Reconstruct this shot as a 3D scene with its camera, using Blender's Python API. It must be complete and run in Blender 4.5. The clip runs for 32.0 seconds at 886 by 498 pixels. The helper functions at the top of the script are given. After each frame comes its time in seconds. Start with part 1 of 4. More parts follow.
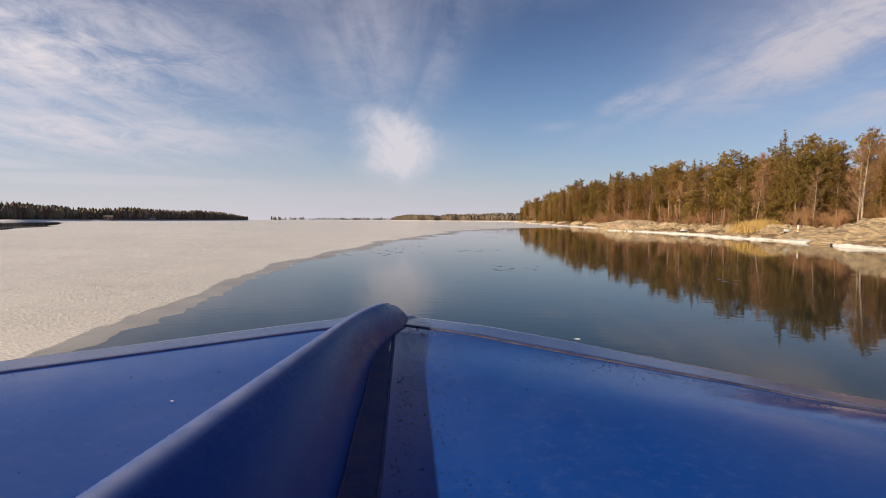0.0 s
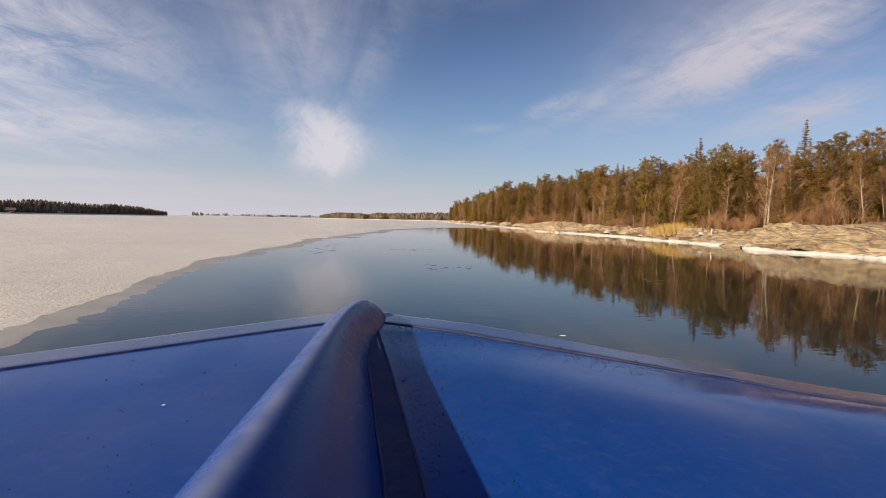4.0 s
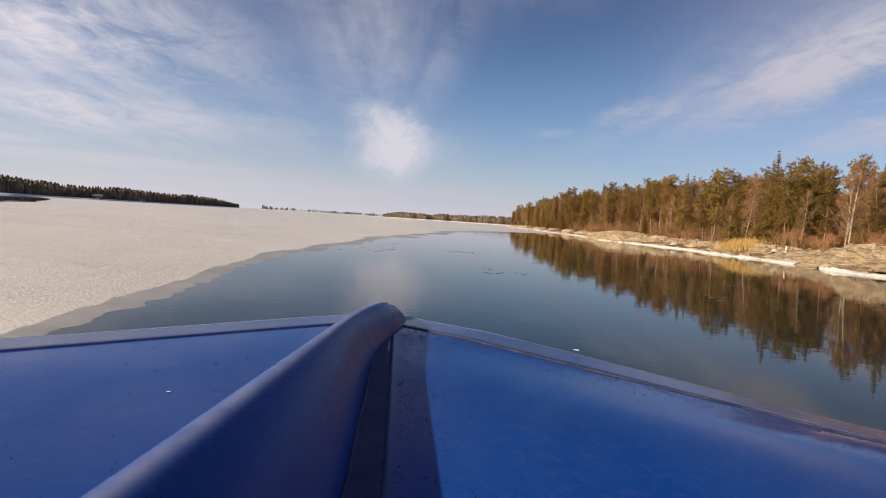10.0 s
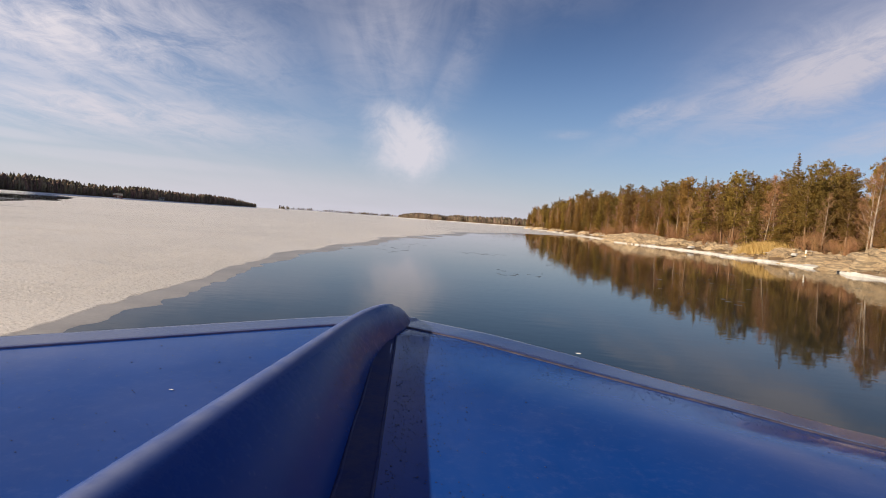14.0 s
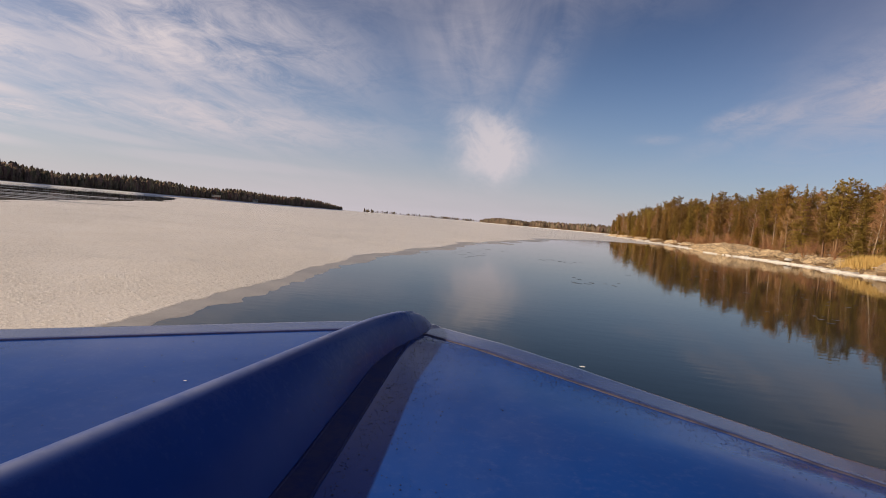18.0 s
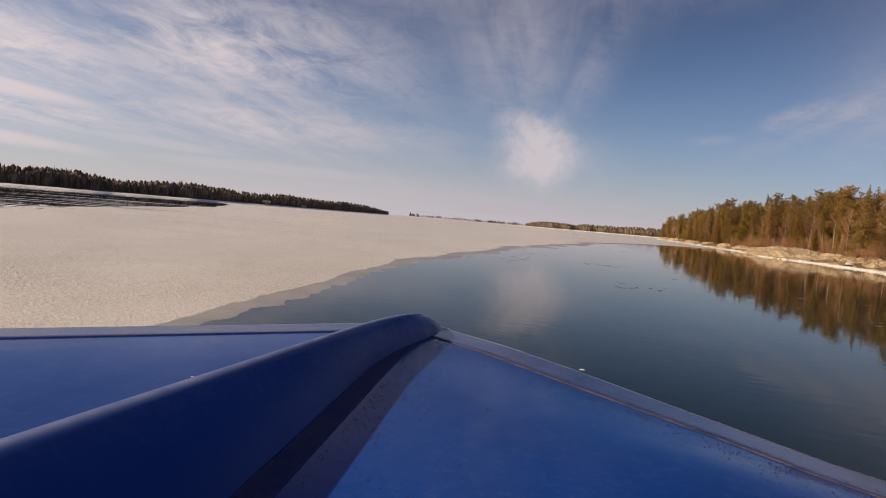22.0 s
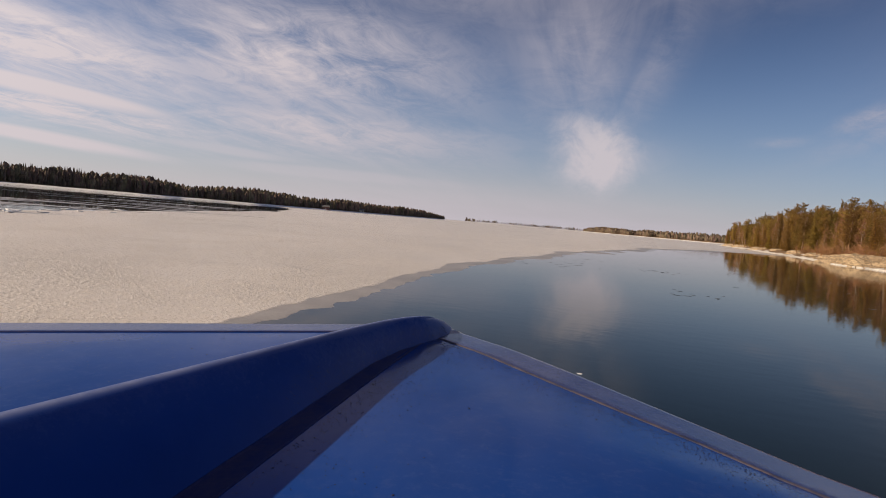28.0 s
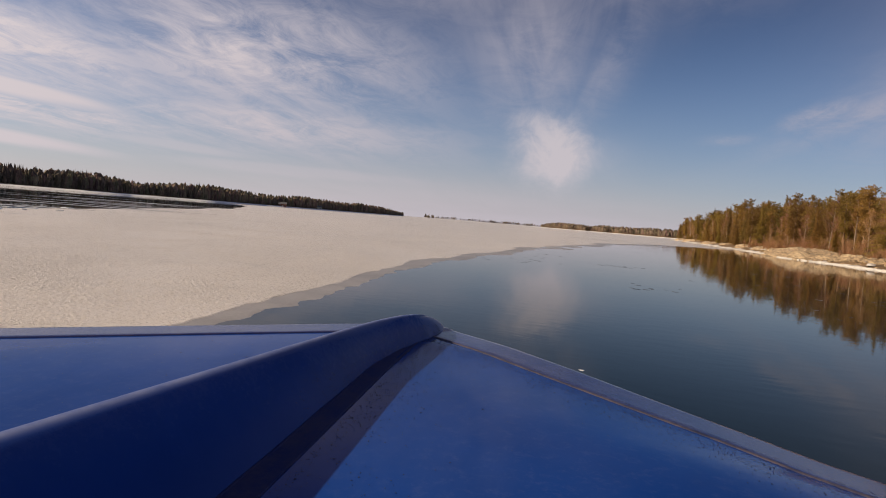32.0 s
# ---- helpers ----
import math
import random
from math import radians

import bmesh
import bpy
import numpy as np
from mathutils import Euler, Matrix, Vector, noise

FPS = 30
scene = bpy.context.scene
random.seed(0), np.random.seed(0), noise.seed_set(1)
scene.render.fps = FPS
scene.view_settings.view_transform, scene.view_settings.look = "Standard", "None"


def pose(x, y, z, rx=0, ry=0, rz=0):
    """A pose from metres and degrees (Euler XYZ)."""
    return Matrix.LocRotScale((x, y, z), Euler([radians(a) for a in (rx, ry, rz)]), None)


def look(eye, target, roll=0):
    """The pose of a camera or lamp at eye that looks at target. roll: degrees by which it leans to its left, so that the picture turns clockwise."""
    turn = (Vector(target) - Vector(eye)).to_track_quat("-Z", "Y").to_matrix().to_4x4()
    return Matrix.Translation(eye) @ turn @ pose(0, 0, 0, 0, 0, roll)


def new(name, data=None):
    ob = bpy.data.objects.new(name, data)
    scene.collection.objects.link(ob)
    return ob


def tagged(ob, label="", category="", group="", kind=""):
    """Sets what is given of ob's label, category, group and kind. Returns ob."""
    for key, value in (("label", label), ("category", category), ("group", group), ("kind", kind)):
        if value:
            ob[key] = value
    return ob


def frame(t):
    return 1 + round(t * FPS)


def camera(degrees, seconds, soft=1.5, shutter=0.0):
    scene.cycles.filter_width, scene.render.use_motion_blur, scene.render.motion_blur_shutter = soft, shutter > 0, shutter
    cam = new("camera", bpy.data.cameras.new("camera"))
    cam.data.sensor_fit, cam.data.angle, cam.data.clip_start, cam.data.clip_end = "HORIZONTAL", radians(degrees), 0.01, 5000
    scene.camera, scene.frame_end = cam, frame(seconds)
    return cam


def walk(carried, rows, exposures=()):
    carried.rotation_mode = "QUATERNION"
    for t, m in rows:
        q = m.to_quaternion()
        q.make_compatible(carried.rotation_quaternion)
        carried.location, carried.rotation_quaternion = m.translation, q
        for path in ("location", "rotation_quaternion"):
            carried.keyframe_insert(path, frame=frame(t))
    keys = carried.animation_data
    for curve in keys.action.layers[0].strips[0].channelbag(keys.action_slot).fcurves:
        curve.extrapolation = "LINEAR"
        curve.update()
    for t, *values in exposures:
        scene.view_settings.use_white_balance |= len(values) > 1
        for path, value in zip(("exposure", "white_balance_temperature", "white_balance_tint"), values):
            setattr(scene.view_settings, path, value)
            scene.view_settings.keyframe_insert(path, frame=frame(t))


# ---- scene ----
cam = camera(72.0, 32.0, soft=0.9)

# seconds, x, y, z, yaw, pitch, roll
PATH = [
    (0.0, -0.007, 0.003, 1.977, 1.76, -2.70, -0.21),
    (0.5, -0.057, 0.022, 1.967, 0.23, -2.70, -0.14),
    (1.0, -0.089, 0.035, 1.964, -0.68, -2.70, -0.58),
    (1.5, -0.101, 0.039, 1.961, -1.13, -2.70, -0.22),
    (2.0, -0.129, 0.050, 1.962, -1.76, -2.70, -1.37),
    (2.5, -0.151, 0.057, 1.960, -2.46, -2.70, -1.39),
    (3.0, -0.186, 0.064, 1.957, -3.64, -2.70, -1.28),
    (3.5, -0.224, 0.064, 1.957, -4.86, -2.70, -1.12),
    (5.5, -0.190, 0.067, 1.961, -3.47, -2.70, -2.39),
    (6.0, -0.173, 0.067, 1.969, -2.42, -2.70, -4.48),
    (6.5, -0.132, 0.053, 1.974, -1.11, -2.70, -4.33),
    (7.0, -0.135, 0.054, 1.974, -1.15, -2.70, -4.51),
    (7.5, -0.117, 0.048, 1.975, -0.70, -2.70, -4.04),
    (8.0, -0.099, 0.040, 1.976, -0.25, -2.70, -3.56),
    (8.5, -0.080, 0.033, 1.982, 0.49, -2.70, -4.01),
    (9.0, -0.074, 0.030, 1.985, 0.78, -2.70, -4.49),
    (9.5, -0.075, 0.030, 1.984, 0.75, -2.70, -4.41),
    (10.0, -0.061, 0.025, 1.984, 0.98, -2.70, -3.70),
    (10.5, -0.053, 0.022, 1.985, 1.26, -2.70, -3.75),
    (11.0, -0.043, 0.017, 1.989, 1.66, -2.70, -4.11),
    (11.5, -0.040, 0.016, 1.993, 1.93, -2.70, -4.92),
    (12.0, -0.031, 0.013, 1.993, 2.13, -2.70, -4.60),
    (12.5, -0.022, 0.009, 1.992, 2.22, -2.70, -3.90),
    (13.0, -0.025, 0.011, 1.991, 2.13, -2.70, -3.90),
    (13.5, -0.035, 0.014, 1.993, 2.01, -2.70, -4.55),
    (14.0, -0.016, 0.007, 1.994, 2.44, -2.70, -4.09),
    (14.5, -0.000, 0.000, 1.997, 2.89, -2.70, -3.98),
    (16.5, 0.113, -0.044, 2.027, 6.28, -2.85, -4.93),
    (17.0, 0.151, -0.058, 2.036, 7.40, -2.85, -5.46),
    (17.5, 0.210, -0.076, 2.043, 8.78, -2.85, -4.93),
    (18.0, 0.261, -0.092, 2.051, 10.09, -2.85, -5.08),
    (18.5, 0.299, -0.103, 2.059, 11.13, -2.85, -5.64),
    (19.0, 0.345, -0.112, 2.062, 12.09, -2.85, -4.99),
    (19.5, 0.359, -0.116, 2.066, 12.51, -2.85, -5.38),
    (20.0, 0.371, -0.118, 2.067, 12.78, -2.85, -5.35),
    (20.5, 0.387, -0.120, 2.067, 13.07, -2.85, -4.92),
    (21.0, 0.388, -0.122, 2.069, 13.20, -2.85, -5.42),
    (21.5, 0.411, -0.125, 2.070, 13.62, -2.85, -4.79),
    (22.0, 0.443, -0.130, 2.073, 14.37, -2.85, -4.81),
    (22.5, 0.482, -0.137, 2.079, 15.36, -2.85, -5.31),
    (23.0, 0.526, -0.140, 2.082, 16.28, -2.85, -4.84),
    (23.5, 0.544, -0.144, 2.086, 16.78, -2.85, -5.38),
    (24.0, 0.551, -0.145, 2.086, 16.96, -2.85, -5.43),
    (24.5, 0.557, -0.143, 2.085, 16.98, -2.85, -4.73),
    (25.0, 0.545, -0.145, 2.086, 16.83, -2.85, -5.57),
    (25.5, 0.547, -0.143, 2.085, 16.81, -2.85, -5.08),
    (27.5, 0.651, -0.145, 2.091, 19.00, -2.85, -4.08),
    (28.0, 0.674, -0.149, 2.096, 19.64, -2.85, -4.97),
    (28.5, 0.715, -0.145, 2.096, 20.41, -2.85, -3.91),
    (29.0, 0.705, -0.148, 2.098, 20.33, -2.85, -4.83),
    (29.5, 0.712, -0.144, 2.095, 20.27, -2.85, -3.44),
    (30.0, 0.670, -0.146, 2.093, 19.42, -2.85, -4.07),
    (30.5, 0.620, -0.148, 2.091, 18.44, -2.85, -4.99),
    (31.0, 0.587, -0.143, 2.085, 17.54, -2.85, -3.99),
    (31.5, 0.548, -0.140, 2.081, 16.64, -2.85, -3.94),
    (32.0, 0.505, -0.138, 2.079, 15.78, -2.85, -4.70),
]
walk(cam, [(t, pose(x, y, z, 90 + p, r, yaw)) for t, x, y, z, yaw, p, r in PATH],
     exposures=[(0.0, 0.42, 6350, 11), (14.0, 0.45, 6250, 11), (17.0, 0.28, 6600, 14), (23.0, 0.16, 6650, 15), (32.0, 0.12, 6600, 15)])

# ---------------------------------------------------------------- sky and sun
SUN_AZ, SUN_EL = -108.0, 27.0  # degrees: right of north (+y), above the horizon


class Nodes:
    """A short way to write node trees."""

    def __init__(self, tree):
        self.tree = tree

    def add(self, kind):
        return self.tree.nodes.new(kind)

    def put(self, socket, value):
        if hasattr(value, "is_linked"):
            self.tree.links.new(value, socket)
        elif value is not None:
            socket.default_value = value

    def math(self, op, a, b=None, c=None, clamp=False):
        node = self.add("ShaderNodeMath")
        node.operation, node.use_clamp = op, clamp
        for socket, value in zip(node.inputs, (a, b, c)):
            self.put(socket, value)
        return node.outputs[0]

    def noise(self, vector, scale, detail=4.0, rough=0.55, distort=0.0):
        node = self.add("ShaderNodeTexNoise")
        self.put(node.inputs["Vector"], vector)
        for key, value in (("Scale", scale), ("Detail", detail), ("Roughness", rough), ("Distortion", distort)):
            node.inputs[key].default_value = value
        return node.outputs["Fac"]

    def voronoi(self, vector, scale, feature="F1"):
        node = self.add("ShaderNodeTexVoronoi")
        node.feature = feature
        self.put(node.inputs["Vector"], vector)
        node.inputs["Scale"].default_value = scale
        return node.outputs["Distance"]

    def ramp(self, value, low, high):
        node = self.add("ShaderNodeMapRange")
        node.interpolation_type = "SMOOTHSTEP"
        self.put(node.inputs["Value"], value)
        node.inputs["From Min"].default_value, node.inputs["From Max"].default_value = low, high
        return node.outputs["Result"]

    def mix(self, fac, a, b, blend="MIX"):
        node = self.add("ShaderNodeMix")
        node.data_type, node.blend_type = "RGBA", blend
        self.put(node.inputs[0], fac)
        for socket, value in ((node.inputs[6], a), (node.inputs[7], b)):
            self.put(socket, (*value, 1.0) if isinstance(value, tuple) and len(value) == 3 else value)
        return node.outputs[2]

    def scaled(self, vector, scale, turn=0.0, move=(0, 0, 0)):
        node = self.add("ShaderNodeMapping")
        self.put(node.inputs["Vector"], vector)
        node.inputs["Scale"].default_value = scale
        node.inputs["Rotation"].default_value = (0, 0, turn)
        node.inputs["Location"].default_value = move
        return node.outputs["Vector"]

    def xyz(self, x, y, z):
        node = self.add("ShaderNodeCombineXYZ")
        for socket, value in zip(node.inputs, (x, y, z)):
            self.put(socket, value)
        return node.outputs[0]


world = bpy.data.worlds.new("sky")
scene.world = world
world.use_nodes = True
n = Nodes(world.node_tree)
world.node_tree.nodes.clear()
sky = n.add("ShaderNodeTexSky")
sky.sky_type, sky.sun_disc = "NISHITA", False
sky.sun_elevation, sky.sun_rotation = radians(SUN_EL), radians(SUN_AZ)
sky.air_density, sky.dust_density, sky.ozone_density = 1.0, 0.6, 1.6
where = n.add("ShaderNodeTexCoord").outputs["Generated"]
split = n.add("ShaderNodeSeparateXYZ")
n.put(split.inputs[0], where)
sx, sy, sz = split.outputs
azimuth = n.math("ARCTAN2", sx, sy)  # radians right of +y
height = n.math("ARCSINE", sz)
# cloud sheet seen in perspective: the plane of high cloud, met by the direction
lift = n.math("ADD", n.math("MAXIMUM", sz, 0.0), 0.10)
plane = n.xyz(n.math("DIVIDE", sx, lift), n.math("DIVIDE", sy, lift), 0.0)
streak = n.noise(n.scaled(plane, (1.5, 0.36, 1.0), 0.12), 1.2, 7.0, 0.62, 0.5)
tuft = n.noise(n.scaled(plane, (1.0, 0.8, 1.0), 0.5, (3.1, 1.7, 0)), 3.4, 9.0, 0.70, 0.8)
veil = n.noise(plane, 0.55, 3.0, 0.5)


def bank(az, el, wide, tall, lean=0.0):
    """A soft patch of cloud round one direction, degrees."""
    da, de = n.math("SUBTRACT", azimuth, radians(az)), n.math("SUBTRACT", height, radians(el))
    c, s = math.cos(radians(lean)), math.sin(radians(lean))
    u = n.math("MULTIPLY_ADD", da, c / radians(wide), n.math("MULTIPLY", de, s / radians(wide)))
    v = n.math("MULTIPLY_ADD", da, -s / radians(tall), n.math("MULTIPLY", de, c / radians(tall)))
    return n.math("EXPONENT", n.math("MULTIPLY", n.math("ADD", n.math("MULTIPLY", u, u), n.math("MULTIPLY", v, v)), -1.0))


fibre = n.math("MULTIPLY_ADD", n.math("ADD", n.math("MULTIPLY", streak, 0.6), n.math("MULTIPLY", tuft, 0.5)), 5.6, -2.5, clamp=True)
thick = None
for az, el, wide, tall, lean, amount in ((-34, 13, 14, 5, 0, 1.15), (-54, 6.4, 12, 1.5, -5, 1.7), (-56, 11, 16, 3.2, -6, 1.35), (-80, 12, 18, 12, 0, 1.0), (-9, 15, 5, 8, -8, 0.35), (-1.5, 15, 1.8, 7, -25, 0.3), (31, 14.5, 11, 3.6, 20, 1.25),
                                         (20, 11.5, 8, 1.1, 24, 0.6), (35, 9.2, 6, 1.4, 14, 0.9), (15, 10.6, 2.6, 0.8, 20, 0.9), (-32, 7.0, 14, 2.2, 0, 1.0), (9, 8.6, 2.2, 0.4, 5, 0.4), (-2, 23, 16, 4, 0, 0.35), (-28, 24, 22, 6, 0, 0.65),
                                         (60, 20, 20, 12, 0, 0.8), (120, 30, 50, 22, 0, 0.6), (-140, 28, 50, 22, 0, 0.7)):
    one = n.math("MULTIPLY", bank(az, el, wide, tall, lean), amount)
    thick = one if thick is None else n.math("MAXIMUM", thick, one)
wisps = n.math("MULTIPLY", thick, n.math("MULTIPLY_ADD", fibre, 0.74, 0.18), clamp=True)
for az, el, wide, tall, lean, amount in ((-54, 7.4, 11, 0.9, -5, 1.0), (-54, 3.7, 10, 0.6, -4, 0.95), (-40, 4.4, 7, 0.5, -3, 0.45), (-30, 3.2, 12, 0.6, 0, 0.35), (-47, 9.2, 4, 0.35, -6, 0.4)):
    bar = n.math("MULTIPLY", n.ramp(n.math("MULTIPLY", bank(az, el, wide, tall, lean), n.math("MULTIPLY_ADD", streak, 0.9, 0.5)), 0.12, 0.8), amount)
    wisps = n.math("MAXIMUM", wisps, bar)
# smooth thin veils low on the left and high on the right
for az, el, wide, tall, lean, amount in ((-33, 7, 20, 5, 0, 0.20), (-16, 1.2, 22, 2.6, 0, 0.55), (-52, 14, 16, 8, 0, 0.12), (30, 18, 12, 7, 12, 0.30), (38, 8, 8, 3, 0, 0.22)):
    soft_veil = n.math("MULTIPLY", bank(az, el, wide, tall, lean), n.math("MULTIPLY_ADD", streak, 0.9 * amount, 0.5 * amount))
    wisps = n.math("ADD", wisps, n.math("MULTIPLY", soft_veil, n.math("SUBTRACT", 1.0, wisps)))
# a fan of thin cloud that opens upward from the puff
fan_a, fan_e = n.math("ADD", azimuth, radians(7.0)), n.math("SUBTRACT", height, radians(3.0))
spread = n.math("ARCTAN2", fan_a, fan_e)
reach = n.math("SQRT", n.math("ADD", n.math("MULTIPLY", fan_a, fan_a), n.math("MULTIPLY", fan_e, fan_e)))
rays = n.noise(n.xyz(n.math("MULTIPLY", spread, 2.3), n.math("MULTIPLY", reach, 3.2), 0.0), 1.5, 5.0, 0.52, 0.9)
side_fade = n.math("EXPONENT", n.math("MULTIPLY", n.math("POWER", n.math("DIVIDE", n.math("ABSOLUTE", n.math("ADD", spread, 0.06)), 0.50), 3.0), -1.0))
fan = n.math("MULTIPLY", n.math("MULTIPLY", side_fade, n.ramp(height, radians(8.0), radians(15.0))), n.math("MULTIPLY_ADD", n.ramp(rays, 0.30, 0.74), 0.32, 0.08))
wisps = n.math("ADD", wisps, n.math("MULTIPLY", fan, n.math("SUBTRACT", 1.0, wisps)))
ragged = n.noise(where, 16.0, 6.0, 0.62, 0.4)
core = n.ramp(n.math("MULTIPLY", bank(-6.5, 7.0, 4.2, 3.9), n.math("MULTIPLY_ADD", ragged, 2.5, -0.25)), 0.20, 1.02)
tail = n.math("MULTIPLY", bank(-3.8, 6.2, 4.0, 2.2), n.math("MULTIPLY", ragged, 0.5))
puff = n.math("ADD", n.math("MULTIPLY", core, 0.88), tail, clamp=True)
haze = n.math("MULTIPLY", n.math("EXPONENT", n.math("MULTIPLY", n.math("MAXIMUM", height, 0.0), -13.5)), n.math("MULTIPLY_ADD", veil, 0.4, 0.72), clamp=True)
blue = n.mix(1.0, sky.outputs[0], (0.68, 0.84, 1.06), "MULTIPLY")
# cloud is brighter towards the sun
near_sun = bank(SUN_AZ, SUN_EL, 78, 45)
white = n.mix(near_sun, (5.7, 5.45, 6.1), (11.2, 10.2, 9.9))
low = n.mix(near_sun, (6.9, 6.6, 7.3), (8.5, 7.9, 7.8))
deep = n.mix(n.ramp(height, 0.12, 0.46), (1.0, 1.0, 1.0), (0.42, 0.45, 0.54))
blue = n.mix(1.0, blue, deep, "MULTIPLY")
full = n.mix(wisps, n.mix(haze, blue, low), white)
full = n.mix(puff, full, (7.2, 6.9, 7.3))
backdrop = n.add("ShaderNodeBackground")
n.put(backdrop.inputs["Color"], full)
backdrop.inputs["Strength"].default_value = 0.07
n.put(n.add("ShaderNodeOutputWorld").inputs["Surface"], backdrop.outputs[0])

sun = new("sun", bpy.data.lights.new("sun", "SUN"))
sun.data.energy, sun.data.angle, sun.data.color = 5.0, radians(0.6), (1.0, 0.82, 0.58)
toward = Vector((math.sin(radians(SUN_AZ)) * math.cos(radians(SUN_EL)), math.cos(radians(SUN_AZ)) * math.cos(radians(SUN_EL)), math.sin(radians(SUN_EL))))
sun.matrix_world = look(toward * 200, (0, 0, 0))


# ---------------------------------------------------------------- materials
def material(name):
    mat = bpy.data.materials.new(name)
    mat.use_nodes = True
    m = Nodes(mat.node_tree)
    shader = mat.node_tree.nodes["Principled BSDF"]
    place = m.add("ShaderNodeTexCoord").outputs["Object"]
    return mat, m, shader, place


def relief(m, shader, height, strength, distance):
    bump = m.add("ShaderNodeBump")
    bump.inputs["Strength"].default_value, bump.inputs["Distance"].default_value = strength, distance
    m.put(bump.inputs["Height"], height)
    m.put(shader.inputs["Normal"], bump.outputs[0])


def plain(name, dark, light, rough=0.8, scale=3.0, fine=30.0, bump=0.4, depth=0.01, metal=0.0, vary=0.0, ground=False, leafy=0.0, island=0.0, sheen=0.5):
    """Two tones by broad stains and fine grain, with relief."""
    mat, m, shader, place = material(name)
    if ground:
        place = m.add("ShaderNodeNewGeometry").outputs["Position"]
    broad, grain = m.noise(place, scale, 4.0, 0.6), m.noise(place, fine, 5.0, 0.65)
    tone = m.ramp(m.math("ADD", m.math("MULTIPLY", broad, 0.6), m.math("MULTIPLY", grain, 0.4)), 0.32, 0.68)
    colour = m.mix(tone, dark, light)
    if island:
        luck = m.add("ShaderNodeNewGeometry").outputs["Random Per Island"]
        swing = m.add("ShaderNodeHueSaturation")
        m.put(swing.inputs["Hue"], m.math("MULTIPLY_ADD", luck, -0.09, 0.53))
        m.put(swing.inputs["Value"], m.math("MULTIPLY_ADD", m.math("FRACT", m.math("MULTIPLY", luck, 5.7)), island, 1.0 - island * 0.4))
        m.put(swing.inputs["Color"], colour)
        colour = swing.outputs[0]
    if vary:
        chance = m.add("ShaderNodeObjectInfo").outputs["Random"]
        shift = m.add("ShaderNodeHueSaturation")
        m.put(shift.inputs["Hue"], m.math("MULTIPLY_ADD", chance, vary * 0.05, 0.5 - vary * 0.022))
        m.put(shift.inputs["Value"], m.math("MULTIPLY_ADD", m.math("FRACT", m.math("MULTIPLY", chance, 7.3)), vary, 1.0 - vary * 0.5))
        m.put(shift.inputs["Color"], colour)
        colour = shift.outputs[0]
    m.put(shader.inputs["Base Color"], colour)
    if leafy:  # thin leaves let some light through
        glow = m.add("ShaderNodeBsdfTranslucent")
        m.put(glow.inputs["Color"], colour)
        both = m.add("ShaderNodeMixShader")
        both.inputs[0].default_value = leafy
        m.put(both.inputs[1], shader.outputs[0])
        m.put(both.inputs[2], glow.outputs[0])
        m.put(mat.node_tree.nodes["Material Output"].inputs["Surface"], both.outputs[0])
    shader.inputs["Roughness"].default_value, shader.inputs["Metallic"].default_value = rough, metal
    shader.inputs["Specular IOR Level"].default_value = sheen
    if bump:
        relief(m, shader, grain, bump, depth)
    return mat


def water_material():
    mat, m, shader, place = material("still_sea_water")
    murk = m.noise(place, 0.02, 3.0)
    m.put(shader.inputs["Base Color"], m.mix(murk, (0.005, 0.011, 0.013), (0.010, 0.017, 0.018)))
    shader.inputs["IOR"].default_value = 1.165
    calm = m.ramp(m.noise(m.scaled(place, (1.0, 0.35, 1.0), 0.2), 0.05, 3.0), 0.45, 0.70)
    m.put(shader.inputs["Roughness"], m.math("MULTIPLY_ADD", calm, 0.05, 0.015))
    ripple = m.math("ADD", m.noise(m.scaled(place, (1.0, 2.2, 1.0), 0.3), 1.6, 3.0, 0.5), m.math("MULTIPLY", m.noise(place, 0.22, 2.0), 2.0))
    relief(m, shader, ripple, 0.065, 0.026)
    return mat


